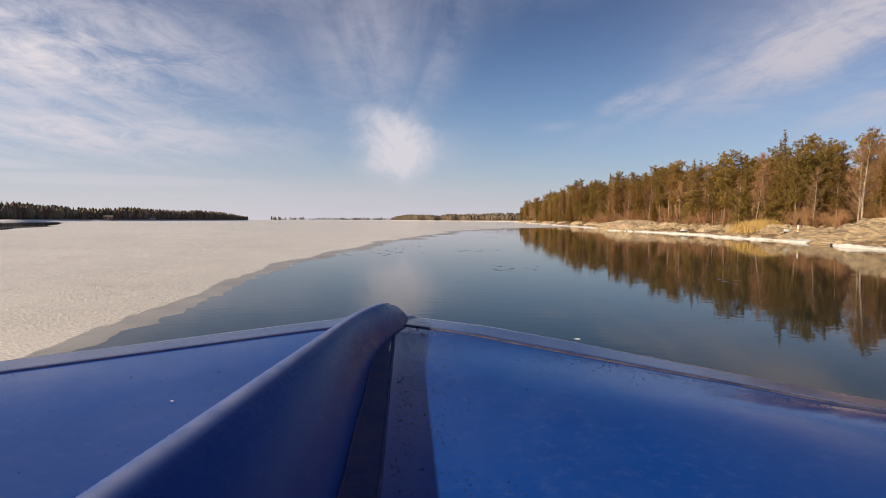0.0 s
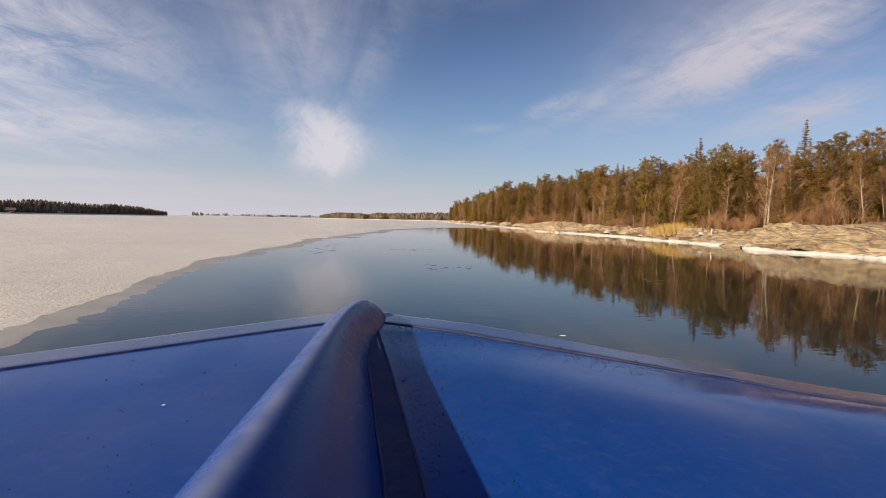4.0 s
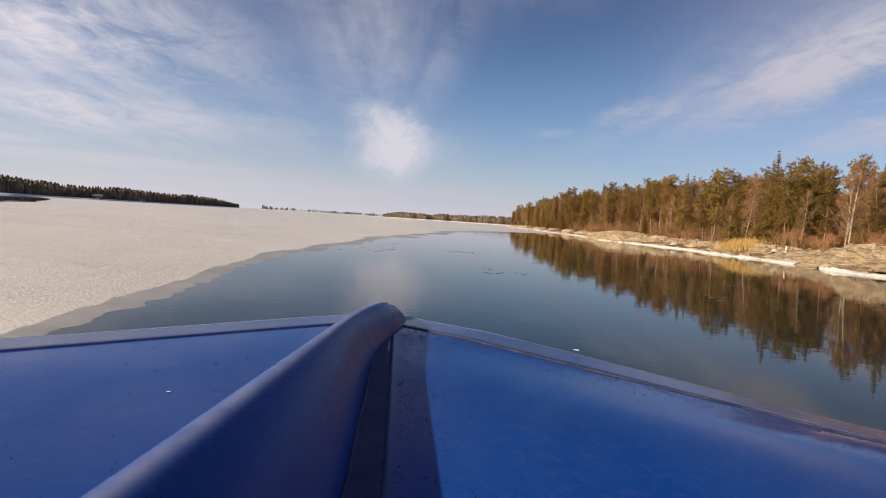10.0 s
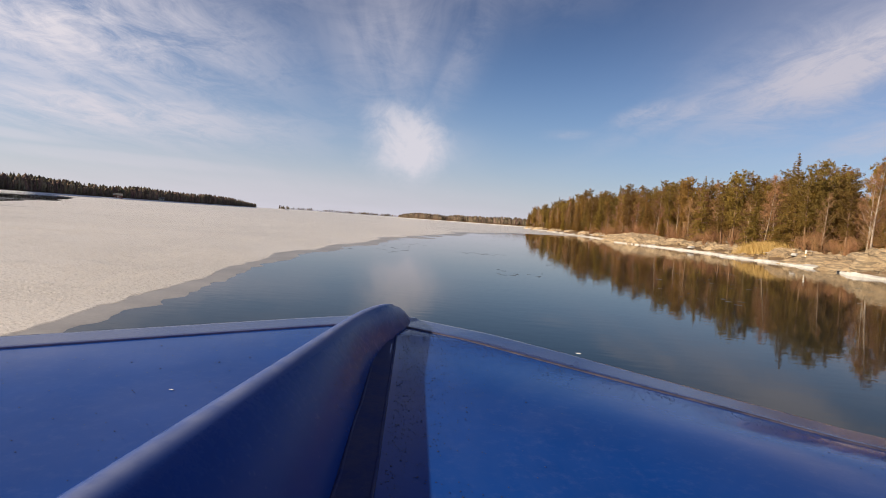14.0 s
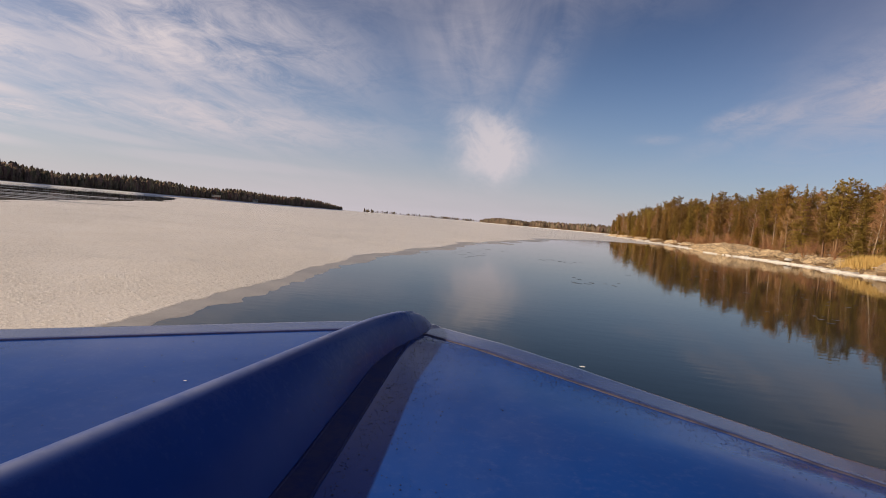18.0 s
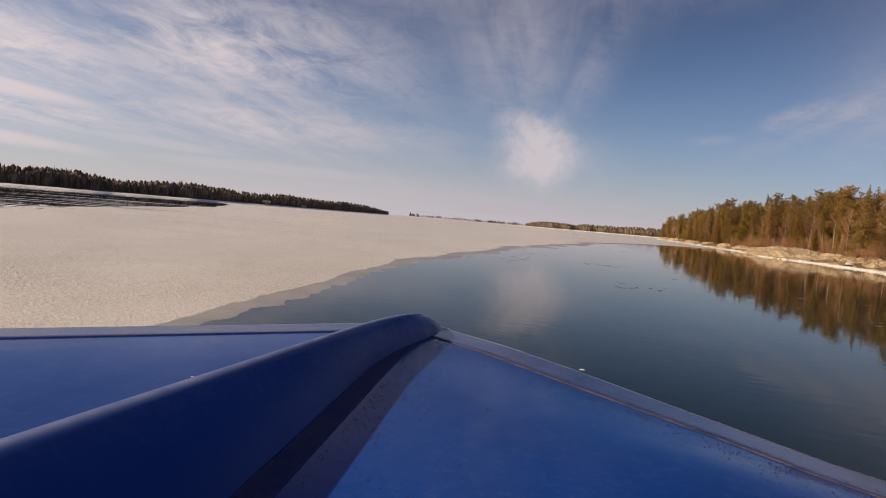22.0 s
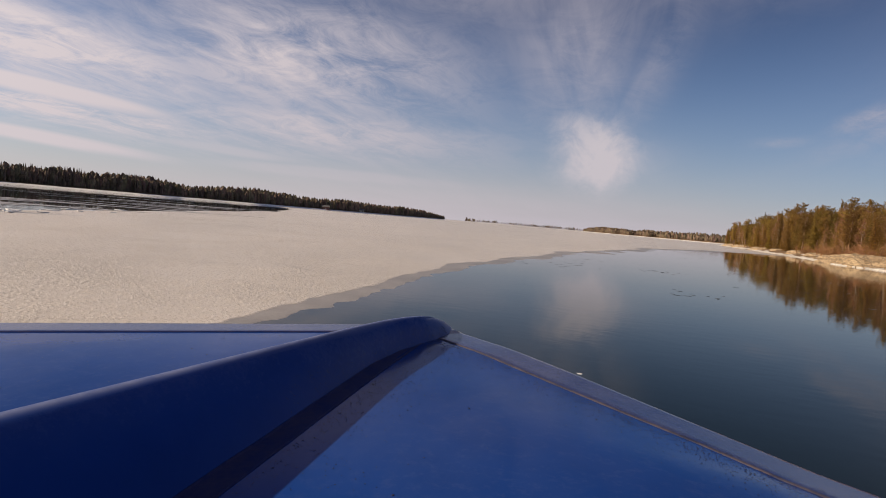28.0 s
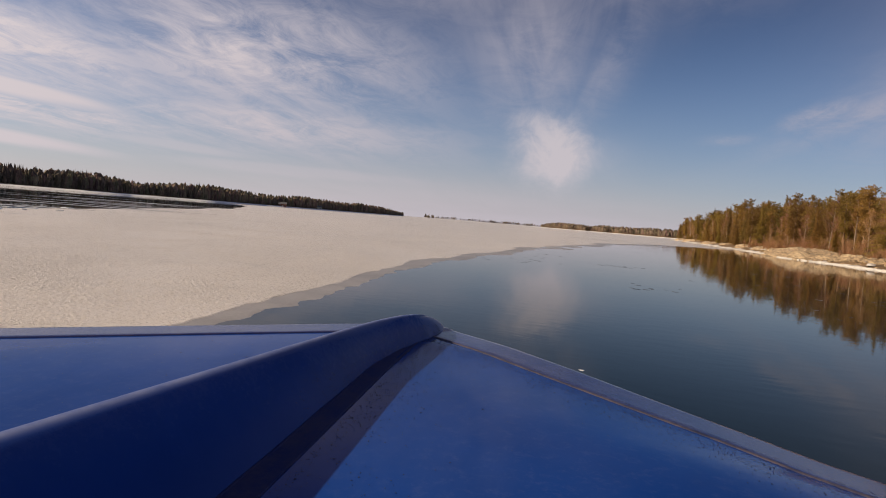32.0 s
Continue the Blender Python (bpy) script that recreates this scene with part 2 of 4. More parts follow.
def ice_material():
    mat, m, shader, place = material("grey_sea_ice")
    broad, mid, grain = m.noise(place, 0.035, 5.0, 0.6, 0.6), m.noise(m.scaled(place, (1.0, 0.4, 1.0), 0.4), 0.35, 5.0, 0.6), m.noise(place, 14.0, 4.0, 0.7)
    tone = m.ramp(m.math("ADD", m.math("MULTIPLY", broad, 0.7), m.math("MULTIPLY", mid, 0.3)), 0.30, 0.70)
    base = m.mix(tone, (0.540, 0.490, 0.421), (0.680, 0.616, 0.532))
    stain = m.math("MULTIPLY", m.ramp(m.noise(m.scaled(place, (1.0, 1.9, 1.0), 0.1), 0.11, 6.0, 0.65, 0.4), 0.60, 0.74), 0.55)
    base = m.mix(stain, base, (0.20, 0.185, 0.155))
    # long wet streaks where the ice is thin, only on the wide field ahead
    wet = m.math("MULTIPLY", m.ramp(m.noise(m.scaled(place, (0.012, 0.16, 1.0), 0.06), 1.0, 6.0, 0.6, 0.3), 0.60, 0.66), m.ramp(m.noise(m.scaled(place, (1, 1, 1), 0, (40, 90, 0)), 0.012, 2.0), 0.42, 0.60))
    base = m.mix(m.math("MULTIPLY", wet, 0.6), base, (0.16, 0.155, 0.150))
    # near-white voronoi flecks paint sun glints into the ice colour, over the pale grain
    m.put(shader.inputs["Base Color"], m.mix(m.math("MULTIPLY", m.ramp(grain, 0.52, 0.72), 0.20), m.mix(m.math("MULTIPLY", m.math("SUBTRACT", 1.0, m.ramp(m.voronoi(place, 8.0), 0.08, 0.24)), m.math("MULTIPLY", m.ramp(m.noise(place, 0.9, 4.0), 0.46, 0.66), 0.6)), base, (0.93, 0.90, 0.84)), (0.80, 0.75, 0.66)))
    shader.inputs["IOR"].default_value = 1.31
    m.put(shader.inputs["Roughness"], m.math("MULTIPLY_ADD", grain, 0.3, 0.14))
    crystal = m.math("ADD", m.math("ADD", m.noise(place, 6.0, 7.0, 0.75), m.math("MULTIPLY", m.ramp(m.noise(place, 11.0, 3.0, 0.6), 0.50, 0.66), 0.5)), m.math("MULTIPLY", m.noise(place, 45.0, 3.0, 0.7), 0.25))
    crystal = m.math("MULTIPLY", crystal, m.math("MULTIPLY_ADD", m.ramp(m.noise(place, 0.16, 4.0, 0.6), 0.38, 0.62), 0.85, 0.25))
    relief(m, shader, crystal, 0.85, 0.036)
    return mat


def paint_material():
    """Glossy blue gelcoat with a thin uneven film of dried salt spray."""
    mat, m, shader, place = material("glossy_blue_gelcoat")
    broad, fine = m.noise(place, 1.3, 4.0), m.noise(place, 60.0, 5.0, 0.7)
    base = m.mix(m.ramp(broad, 0.3, 0.7), (0.0036, 0.037, 0.205), (0.0052, 0.048, 0.255))
    cloudy = m.math("MULTIPLY", m.ramp(m.noise(m.scaled(place, (1.0, 0.6, 1.0), 0.5), 1.9, 7.0, 0.68, 0.6), 0.42, 0.74), 0.045)
    dust = m.math("ADD", cloudy, m.math("MULTIPLY", m.ramp(m.noise(place, 26.0, 6.0, 0.75), 0.48, 0.72), 0.04))
    m.put(shader.inputs["Base Color"], m.mix(dust, base, (0.30, 0.34, 0.46)))
    m.put(shader.inputs["Roughness"], m.math("MULTIPLY_ADD", fine, 0.05, m.math("MULTIPLY_ADD", m.ramp(broad, 0.35, 0.7), 0.06, 0.07)))
    shader.inputs["IOR"].default_value, shader.inputs["Specular IOR Level"].default_value = 1.45, 0.14
    relief(m, shader, m.math("ADD", m.noise(place, 3.0, 2.0), m.math("MULTIPLY", fine, 0.05)), 0.10, 0.01)
    return mat


def rib_material():
    """The rib: the same gelcoat, worn dull and dusty along its crest and nose, with the crest's highlight painted in.
    """
    mat, m, shader, place = material("worn_lit_rib_gelcoat")
    split = m.add("ShaderNodeSeparateXYZ")
    m.put(split.inputs[0], place)
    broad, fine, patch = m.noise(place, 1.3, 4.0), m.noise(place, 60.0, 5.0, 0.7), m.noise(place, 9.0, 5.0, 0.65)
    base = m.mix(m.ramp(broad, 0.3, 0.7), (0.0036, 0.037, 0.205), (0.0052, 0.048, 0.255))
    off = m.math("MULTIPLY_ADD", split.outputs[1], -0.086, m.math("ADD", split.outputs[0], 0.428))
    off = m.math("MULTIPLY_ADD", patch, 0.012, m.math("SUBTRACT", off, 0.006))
    # pale crest line: wear, and the crest's highlight put into the colour
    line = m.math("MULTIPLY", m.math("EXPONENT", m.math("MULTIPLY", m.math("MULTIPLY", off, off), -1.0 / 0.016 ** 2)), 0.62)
    # broad paler tint paints the face as lit towards the crest
    lit_wash = m.math("MULTIPLY", m.math("EXPONENT", m.math("MULTIPLY", m.math("MULTIPLY", off, off), -1.0 / 0.10 ** 2)), 0.10)
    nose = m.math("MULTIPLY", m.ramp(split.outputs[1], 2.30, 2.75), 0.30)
    # painted crest light and nose dust share one pale mask
    film = m.math("MULTIPLY", m.math("MAXIMUM", m.math("MAXIMUM", line, lit_wash), nose), m.math("MULTIPLY_ADD", m.ramp(patch, 0.3, 0.7), 0.5, 0.5), clamp=True)
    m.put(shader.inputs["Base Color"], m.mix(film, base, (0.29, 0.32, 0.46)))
    m.put(shader.inputs["Roughness"], m.math("MULTIPLY_ADD", film, 0.35, m.math("MULTIPLY_ADD", fine, 0.10, 0.20)))
    shader.inputs["IOR"].default_value, shader.inputs["Specular IOR Level"].default_value = 1.40, 0.07
    relief(m, shader, m.math("ADD", m.noise(place, 3.0, 2.0), m.math("MULTIPLY", fine, 0.08)), 0.10, 0.01)
    return mat


def band_material():
    """The deck's edge: the same blue under a thin dusty film with dark specks."""
    mat, m, shader, place = material("dusty_blue_edge")
    broad, fine = m.noise(place, 5.0, 5.0, 0.65), m.noise(place, 70.0, 4.0, 0.7)
    film = m.math("MULTIPLY_ADD", m.ramp(broad, 0.35, 0.65), 0.12, 0.12)
    base = m.mix(film, (0.004, 0.026, 0.140), (0.200, 0.190, 0.260))
    spots = m.math("MULTIPLY", m.ramp(m.noise(place, 95.0, 2.0, 0.5), 0.61, 0.68), 0.6)
    m.put(shader.inputs["Base Color"], m.mix(spots, base, (0.020, 0.020, 0.050)))
    m.put(shader.inputs["Roughness"], m.math("MULTIPLY_ADD", fine, 0.12, 0.10))
    shader.inputs["IOR"].default_value, shader.inputs["Specular IOR Level"].default_value = 1.45, 0.32
    relief(m, shader, fine, 0.10, 0.003)
    return mat


def rock_material():
    mat, m, shader, place = material("pale_granite")
    place = m.add("ShaderNodeNewGeometry").outputs["Position"]
    broad, grain = m.noise(place, 0.45, 6.0, 0.65, 0.5), m.noise(place, 14.0, 5.0, 0.7)
    strata = m.noise(m.scaled(place, (1.4, 0.30, 3.0), 0.15), 1.7, 6.0, 0.7, 0.8)
    joint = m.ramp(m.voronoi(m.scaled(place, (1.5, 0.30, 1.8), 0.30), 0.45, "DISTANCE_TO_EDGE"), 0.0, 0.07)
    tone = m.mix(m.ramp(broad, 0.32, 0.66), (0.36, 0.240, 0.122), (0.62, 0.46, 0.27))
    tone = m.mix(m.math("MULTIPLY", m.ramp(strata, 0.47, 0.58), 0.75), tone, (0.12, 0.088, 0.052))
    tone = m.mix(m.math("MULTIPLY_ADD", joint, 0.42, 0.58), (0.055, 0.042, 0.030), tone)
    m.put(shader.inputs["Base Color"], m.mix(0.22, tone, m.mix(grain, (0.12, 0.1, 0.08), (0.62, 0.5, 0.36))))
    shader.inputs["Roughness"].default_value = 0.85
    relief(m, shader, m.math("ADD", m.math("ADD", m.math("MULTIPLY", strata, 2.0), grain), joint), 0.9, 0.14)
    return mat


WATER, ICE, PAINT, RIB, BAND, ROCK = water_material(), ice_material(), paint_material(), rib_material(), band_material(), rock_material()
SNOW = plain("old_snow", (0.42, 0.40, 0.37), (0.66, 0.63, 0.58), 0.65, 0.7, 9.0, 0.5, 0.05, ground=True)
BRIGHT_SNOW = plain("clean_snow", (0.72, 0.71, 0.69), (0.86, 0.85, 0.83), 0.6, 0.1, 2.0, 0.3, 0.05, ground=True)
BRASH = plain("white_brash_ice", (0.55, 0.55, 0.55), (0.80, 0.80, 0.80), 0.45, 0.9, 9.0, 0.4, 0.03)
DARK_ICE = plain("dark_thin_ice", (0.035, 0.038, 0.036), (0.10, 0.10, 0.09), 0.35, 2.0, 20.0, 0.3, 0.01)
WET_ICE = plain("wet_grey_ice", (0.20, 0.180, 0.155), (0.34, 0.310, 0.270), 0.35, 0.5, 12.0, 0.3, 0.01)
SOIL = plain("shore_turf", (0.070, 0.042, 0.021), (0.25, 0.16, 0.078), 0.95, 0.35, 6.0, 0.8, 0.08, ground=True)
NEEDLE = plain("spruce_needles", (0.178, 0.108, 0.022), (0.360, 0.222, 0.052), 0.75, 1.2, 9.0, 0.0, vary=0.6, leafy=0.42)
PINE = plain("pine_needles", (0.198, 0.124, 0.026), (0.385, 0.240, 0.060), 0.75, 1.2, 9.0, 0.0, vary=0.6, leafy=0.42)
TWIG = plain("bare_twigs", (0.24, 0.120, 0.054), (0.42, 0.225, 0.110), 0.9, 2.0, 14.0, 0.0, vary=0.5)
BARK = plain("pine_bark", (0.12, 0.072, 0.044), (0.34, 0.200, 0.110), 0.9, 2.0, 12.0, 0.6, 0.03, vary=0.3)
ALDER = plain("pale_alder_bark", (0.26, 0.180, 0.115), (0.50, 0.380, 0.265), 0.85, 2.0, 10.0, 0.5, 0.02, vary=0.35)
BIRCH = plain("birch_bark", (0.24, 0.185, 0.135), (0.50, 0.42, 0.34), 0.8, 3.0, 9.0, 0.4, 0.02, vary=0.2)
REED = plain("dry_reed", (0.42, 0.260, 0.080), (0.62, 0.42, 0.16), 0.9, 2.0, 12.0, 0.0, vary=0.2)
FAR_WOOD = plain("distant_woods", (0.075, 0.064, 0.040), (0.185, 0.140, 0.092), 0.95, 0.08, 0.6, 0.0, island=0.9)
SUNNY_WOOD = plain("distant_sunlit_woods", (0.065, 0.058, 0.022), (0.145, 0.115, 0.048), 0.95, 0.05, 0.5, 0.0, island=0.7)
RUBBER = plain("black_rubber", (0.012, 0.012, 0.013), (0.03, 0.03, 0.032), 0.6, 3.0, 40.0, 0.3, 0.005)
SEAM = plain("worn_seam", (0.012, 0.015, 0.045), (0.070, 0.058, 0.080), 0.6, 9.0, 60.0, 0.3, 0.003)
GROOVE = plain("dark_groove", (0.008, 0.022, 0.115), (0.044, 0.042, 0.105), 0.6, 14.0, 60.0, 0.2, 0.003, sheen=0.12)
CHIP = plain("chipped_white", (0.6, 0.58, 0.55), (0.85, 0.83, 0.8), 0.6, 20.0, 80.0, 0.0)
GRASS = plain("dry_grass", (0.26, 0.165, 0.065), (0.46, 0.315, 0.135), 0.9, 1.0, 12.0, 0.0, vary=0.2, leafy=0.25)
DROP = plain("dried_spray", (0.006, 0.014, 0.055), (0.02, 0.026, 0.08), 0.6, 30.0, 90.0, 0.0)
RED_WALL = plain("faded_red_boards", (0.16, 0.045, 0.03), (0.25, 0.08, 0.05), 0.85, 0.8, 9.0, 0.2, 0.02)
PALE_WALL = plain("pale_boards", (0.45, 0.42, 0.36), (0.62, 0.58, 0.5), 0.85, 0.8, 9.0, 0.2, 0.02)
ROOFING = plain("grey_roofing", (0.10, 0.10, 0.10), (0.2, 0.19, 0.18), 0.8, 1.0, 9.0, 0.2, 0.02)
GLASS = plain("dark_pane", (0.01, 0.012, 0.014), (0.03, 0.034, 0.04), 0.1, 1.0, 9.0, 0.0)


# ---------------------------------------------------------------- building helpers
def mesh_of(name, verts, faces, mat, smooth=False):
    me = bpy.data.meshes.new(name)
    me.from_pydata([tuple(v) for v in verts], [], faces)
    me.materials.append(mat)
    if smooth:
        me.polygons.foreach_set("use_smooth", [True] * len(me.polygons))
    me.update()
    return me


def part(name, me, parent, label=""):
    ob = new(name, me)
    ob.parent = parent
    return tagged(ob, label)


def thing(name, label, category, m=None, group="", kind=""):
    ob = new(name)
    ob.empty_display_size = 0.2
    if m is not None:
        ob.matrix_basis = m
    return tagged(ob, label, category, group, kind)


class Soup:
    """Gathers faces for one mesh."""

    def __init__(self):
        self.v, self.f = [], []

    def face(self, *points):
        start = len(self.v)
        self.v.extend(points)
        self.f.append(tuple(range(start, start + len(points))))

    def tube(self, points, radii, sides=5):
        """A tapered tube along points."""
        start = len(self.v)
        for i, (p, r) in enumerate(zip(points, radii)):
            a, b = points[max(i - 1, 0)], points[min(i + 1, len(points) - 1)]
            d = (Vector(b) - Vector(a)).normalized()
            side = d.cross(Vector((0.31, 0.95, 0.05))).normalized()
            other = d.cross(side)
            for k in range(sides):
                t = 2 * math.pi * k / sides
                self.v.append(tuple(Vector(p) + r * (math.cos(t) * side + math.sin(t) * other)))
        for i in range(len(points) - 1):
            for k in range(sides):
                a, b = start + i * sides + k, start + i * sides + (k + 1) % sides
                self.f.append((a, b, b + sides, a + sides))

    def box(self, x0, y0, z0, x1, y1, z1):
        s = len(self.v)
        self.v.extend([(x0, y0, z0), (x1, y0, z0), (x1, y1, z0), (x0, y1, z0), (x0, y0, z1), (x1, y0, z1), (x1, y1, z1), (x0, y1, z1)])
        self.f.extend([(s + a, s + b, s + c, s + d) for a, b, c, d in ((3, 2, 1, 0), (4, 5, 6, 7), (0, 1, 5, 4), (1, 2, 6, 5), (2, 3, 7, 6), (3, 0, 4, 7))])

    def mesh(self, name, mat, smooth=False):
        return mesh_of(name, self.v, self.f, mat, smooth)


rnd = random.Random(7)


def wobble(x, y, seed=0.0):
    return noise.noise(Vector((x, y, seed)))


# ---------------------------------------------------------------- water and ice
def disc(name, radius, z, mat, rings=(1, 30, 120, 500, 1500)):
    verts, faces, sides = [(0, 0, z)], [], 48
    rr = [r for r in rings if r < radius] + [radius]
    for r in rr:
        verts += [(r * math.cos(2 * math.pi * k / sides), r * math.sin(2 * math.pi * k / sides), z) for k in range(sides)]
    for k in range(sides):
        faces.append((0, 1 + k, 1 + (k + 1) % sides))
        for i in range(len(rr) - 1):
            a, b = 1 + i * sides + k, 1 + i * sides + (k + 1) % sides
            faces.append((a, a + sides, b + sides, b))
    return new(name, mesh_of(name, verts, faces, mat))


tagged(disc("water", 4600.0, 0.0, WATER), "calm dark open sea water mirroring the sky", "water", kind="structure")


def ice_left(y):
    """The left edge of the ice tongue."""
    return -29.0 - 0.45 * y - 0.0004 * y * y * (y > 0) + 1.6 * wobble(y * 0.13, 1.0) + 4.0 * wobble(y * 0.03, 5.0)


def ice_right(y):
    """The right edge, which draws away ahead and turns to the wooded shore."""
    bend = 1.0 / (1.0 + math.exp(-(y - 196.0) / 9.0))
    run = -5.5 - 0.12 * min(y, 15.0) + 0.00125 * max(y - 15.0, 0.0) ** 2 - 0.05 * max(y - 15.0, 0.0)
    return (run + 0.25 * wobble(y * 1.1, 12.0) + (0.5 + 0.012 * y) * wobble(y * 0.17, 9.0) + (1.0 + 0.02 * y) * wobble(y * 0.05, 3.0)) * (1 - bend) + 75.0 * bend


soup = Soup()
ys = [-60 + 5 * i for i in range(12)] + [0.4 * i for i in range(150)] + [60 + 6 * i for i in range(60)] + [430 + 60 * i for i in range(40)]
for i, y in enumerate(ys):
    l, r = ice_left(y), ice_right(y)
    l = max(l, -900.0) if y < 900 else -900.0
    r = r if y < 560 else 75 + (y - 560) * 0.9
    for x, z in ((l - 0.05, -0.02), (l, 0.014), (l * 0.5 + r * 0.5, 0.014), (r, 0.014), (r + 0.08, -0.004)):
        soup.v.append((x, y, z))
    if i:
        for k in range(4):
            a = (i - 1) * 5 + k
            soup.f.append((a, a + 1, a + 6, a + 5))
tagged(new("ice_sheet", soup.mesh("ice_sheet", ICE)), "flat grey-beige sea ice with a frosted grain and painted white glints", "ice", kind="structure")


# a fringe of thin wet new ice along the sheet's edge
soup = Soup()
ys = [0.3 * i for i in range(240)] + [72 + 0.8 * i for i in range(150)]
for i, y in enumerate(ys):
    r = ice_right(y)
    wide = (0.35 + 0.02 * y) * (1 + 0.9 * wobble(y * 0.21, 51.0) + 0.25 * wobble(y * 1.3, 52.0)) + 0.06 * wobble(y * 4.0, 53.0)
    for x, z in ((r - 0.3, 0.007), (r + max(wide, 0.05), 0.004), (r + max(wide, 0.05) + 0.10, -0.004)):
        soup.v.append((x, y, z))
    if i:
        for k in range(2):
            a = (i - 1) * 3 + k
            soup.f.append((a, a + 1, a + 4, a + 3))
tagged(new("new_ice", soup.mesh("new_ice", WET_ICE)), "thin wet grey new ice fringing the sheet", "ice", kind="structure")


# ---------------------------------------------------------------- the wooded shore along the right
def shore_x(y):
    """Where the waterline of the wooded shore lies."""
    return 33.0 + 0.027 * (y - 50) + 2.2 * wobble(y * 0.035, 2.0) + 0.9 * wobble(y * 0.16, 7.0) - 3.5 * math.exp(-((y - 46) / 9.0) ** 2) - 5.0 * math.exp(-((y - 128) / 16.0) ** 2)


SHORE_END = 545.0


def ground_z(x, y):
    """The height of the shore's ground."""
    c = x - shore_x(min(y, SHORE_END))
    if y > SHORE_END - 60:
        c = min(c, (SHORE_END - y) * 0.6)
    if c < 0:
        return max(-0.4, c * 0.3)
    rise = 0.55 * (1 - math.exp(-c / 1.6)) + 2.6 * (1 - math.exp(-c / 16.0)) + 1.6 * (1 - math.exp(-c / 60.0))
    return rise + min(c * 0.12, 1.0) * (0.55 * wobble(x * 0.11, y * 0.11, 3.0) + 0.22 * wobble(x * 0.5, y * 0.5, 8.0))


soup = Soup()
cross = (-2.0, -0.8, 0.0, 0.7, 1.5, 2.5, 4, 6, 8.5, 12, 17, 24, 34, 50, 80, 130, 240)
ys = [-70 + 2.0 * i for i in range(45)] + [20 + 1.0 * i for i in range(180)] + [200 + 3 * i for i in range(122)]
for i, y in enumerate(ys):
    for c in cross:
        x = shore_x(min(y, SHORE_END)) + c
        soup.v.append((x, y, ground_z(x, y)))
    if i:
        for k in range(len(cross) - 1):
            a = (i - 1) * len(cross) + k
            soup.f.append((a, a + 1, a + len(cross) + 1, a + len(cross)))
tagged(new("shore_ground", soup.mesh("shore_ground", SOIL, True)), "brown wintry turf and leaf litter under the shore trees", "ground", kind="structure")

# the strip of old snow and shore ice at the waterline, broken here and there
soup = Soup()
line = [-60 + 2.0 * i for i in range(40)] + [20 + 0.35 * i for i in range(400)] + [160 + 1.5 * i for i in range(255)]
for i, y in enumerate(line):
    x0 = shore_x(y) - 0.7 + 0.5 * wobble(y * 0.4, 4.0) + 0.3 * wobble(y * 1.6, 14.0)
    wide = 0.80 + 1.3 * wobble(y * 0.09, 6.0) + 0.5 * wobble(y * 0.5, 2.0)
    wide += 0.35 * wobble(y * 1.7, 21.0) + 0.2 * wobble(y * 4.1, 22.0)
    wide = max(wide, 0.28) + 0.004 * max(y - 60, 0)
    top = 0.17 + 0.12 * wobble(y * 0.35, 11.0) + 0.10 * wobble(y * 2.3, 31.0)
    for c, z in ((0, -0.05), (0.04, top * 0.8), (wide * 0.4, top + 0.05), (wide, max(ground_z(x0 + wide, y), 0.0) + 0.07), (wide + 0.25, max(ground_z(x0 + wide + 0.25, y), 0.0) - 0.15)):
        soup.v.append((x0 + c, y, z))
    if i:
        for k in range(4):
            a = (i - 1) * 5 + k
            soup.f.append((a, a + 1, a + 6, a + 5))
tagged(new("shore_snow", soup.mesh("shore_snow", SNOW)), "band of white shore ice and old snow along the waterline", "snow", kind="structure")


def slab_mesh(name, seed, mat, steps=22, rugged=1.0):
    """An uneven rock or drift: a rough swell that dives into the ground all round."""
    verts, faces = [], []
    for i in range(steps + 1):
        for k in range(steps + 1):
            x, y = -1.15 + 2.3 * i / steps, -1.15 + 2.3 * k / steps
            edge = 1 - math.hypot(x, y) ** 2 + 0.55 * noise.noise(Vector((x * 1.6 + seed, y * 1.6, 0))) + 0.2 * noise.noise(Vector((x * 5, y * 5 + seed, 2)))
            edge -= 14.0 * max(0.0, max(abs(x), abs(y)) - 0.98)
            swell = math.tanh(1.6 * edge)
            h = 0.62 * swell + rugged * (0.34 * abs(noise.noise(Vector((x * 2.1, y * 1.3 + seed, 4)))) + 0.16 * noise.noise(Vector((x * 5 + seed, y * 3.0, 7))) + 0.10 * noise.noise(Vector((x * 11, y * 8 + seed, 9)))) * (0.35 + 0.65 * max(swell, 0))
            crack = abs(noise.noise(Vector((x * 2.6 + 0.8 * noise.noise(Vector((x * 2, y * 2, seed))), y * 1.9 + seed, 12))))
            h -= rugged * 0.22 * max(0.0, 0.07 - crack) / 0.07 * max(swell, 0)
            verts.append((x, y, h - 0.12))
    for i in range(steps):
        for k in range(steps):
            a = i * (steps + 1) + k
            faces.append((a, a + steps + 1, a + steps + 2, a + 1))
    return mesh_of(name, verts, faces, mat, rugged < 0.5)


ROCKS = [slab_mesh("rock", 3.1 * i + 0.5, ROCK, 44) for i in range(5)]
HUMPS = [slab_mesh("rock", 4.3 * i + 1.7, ROCK, 60, 0.55) for i in range(3)]
SNOWS = [slab_mesh("snow_patch", 5.7 * i + 0.2, SNOW, 14, 0.35) for i in range(3)]


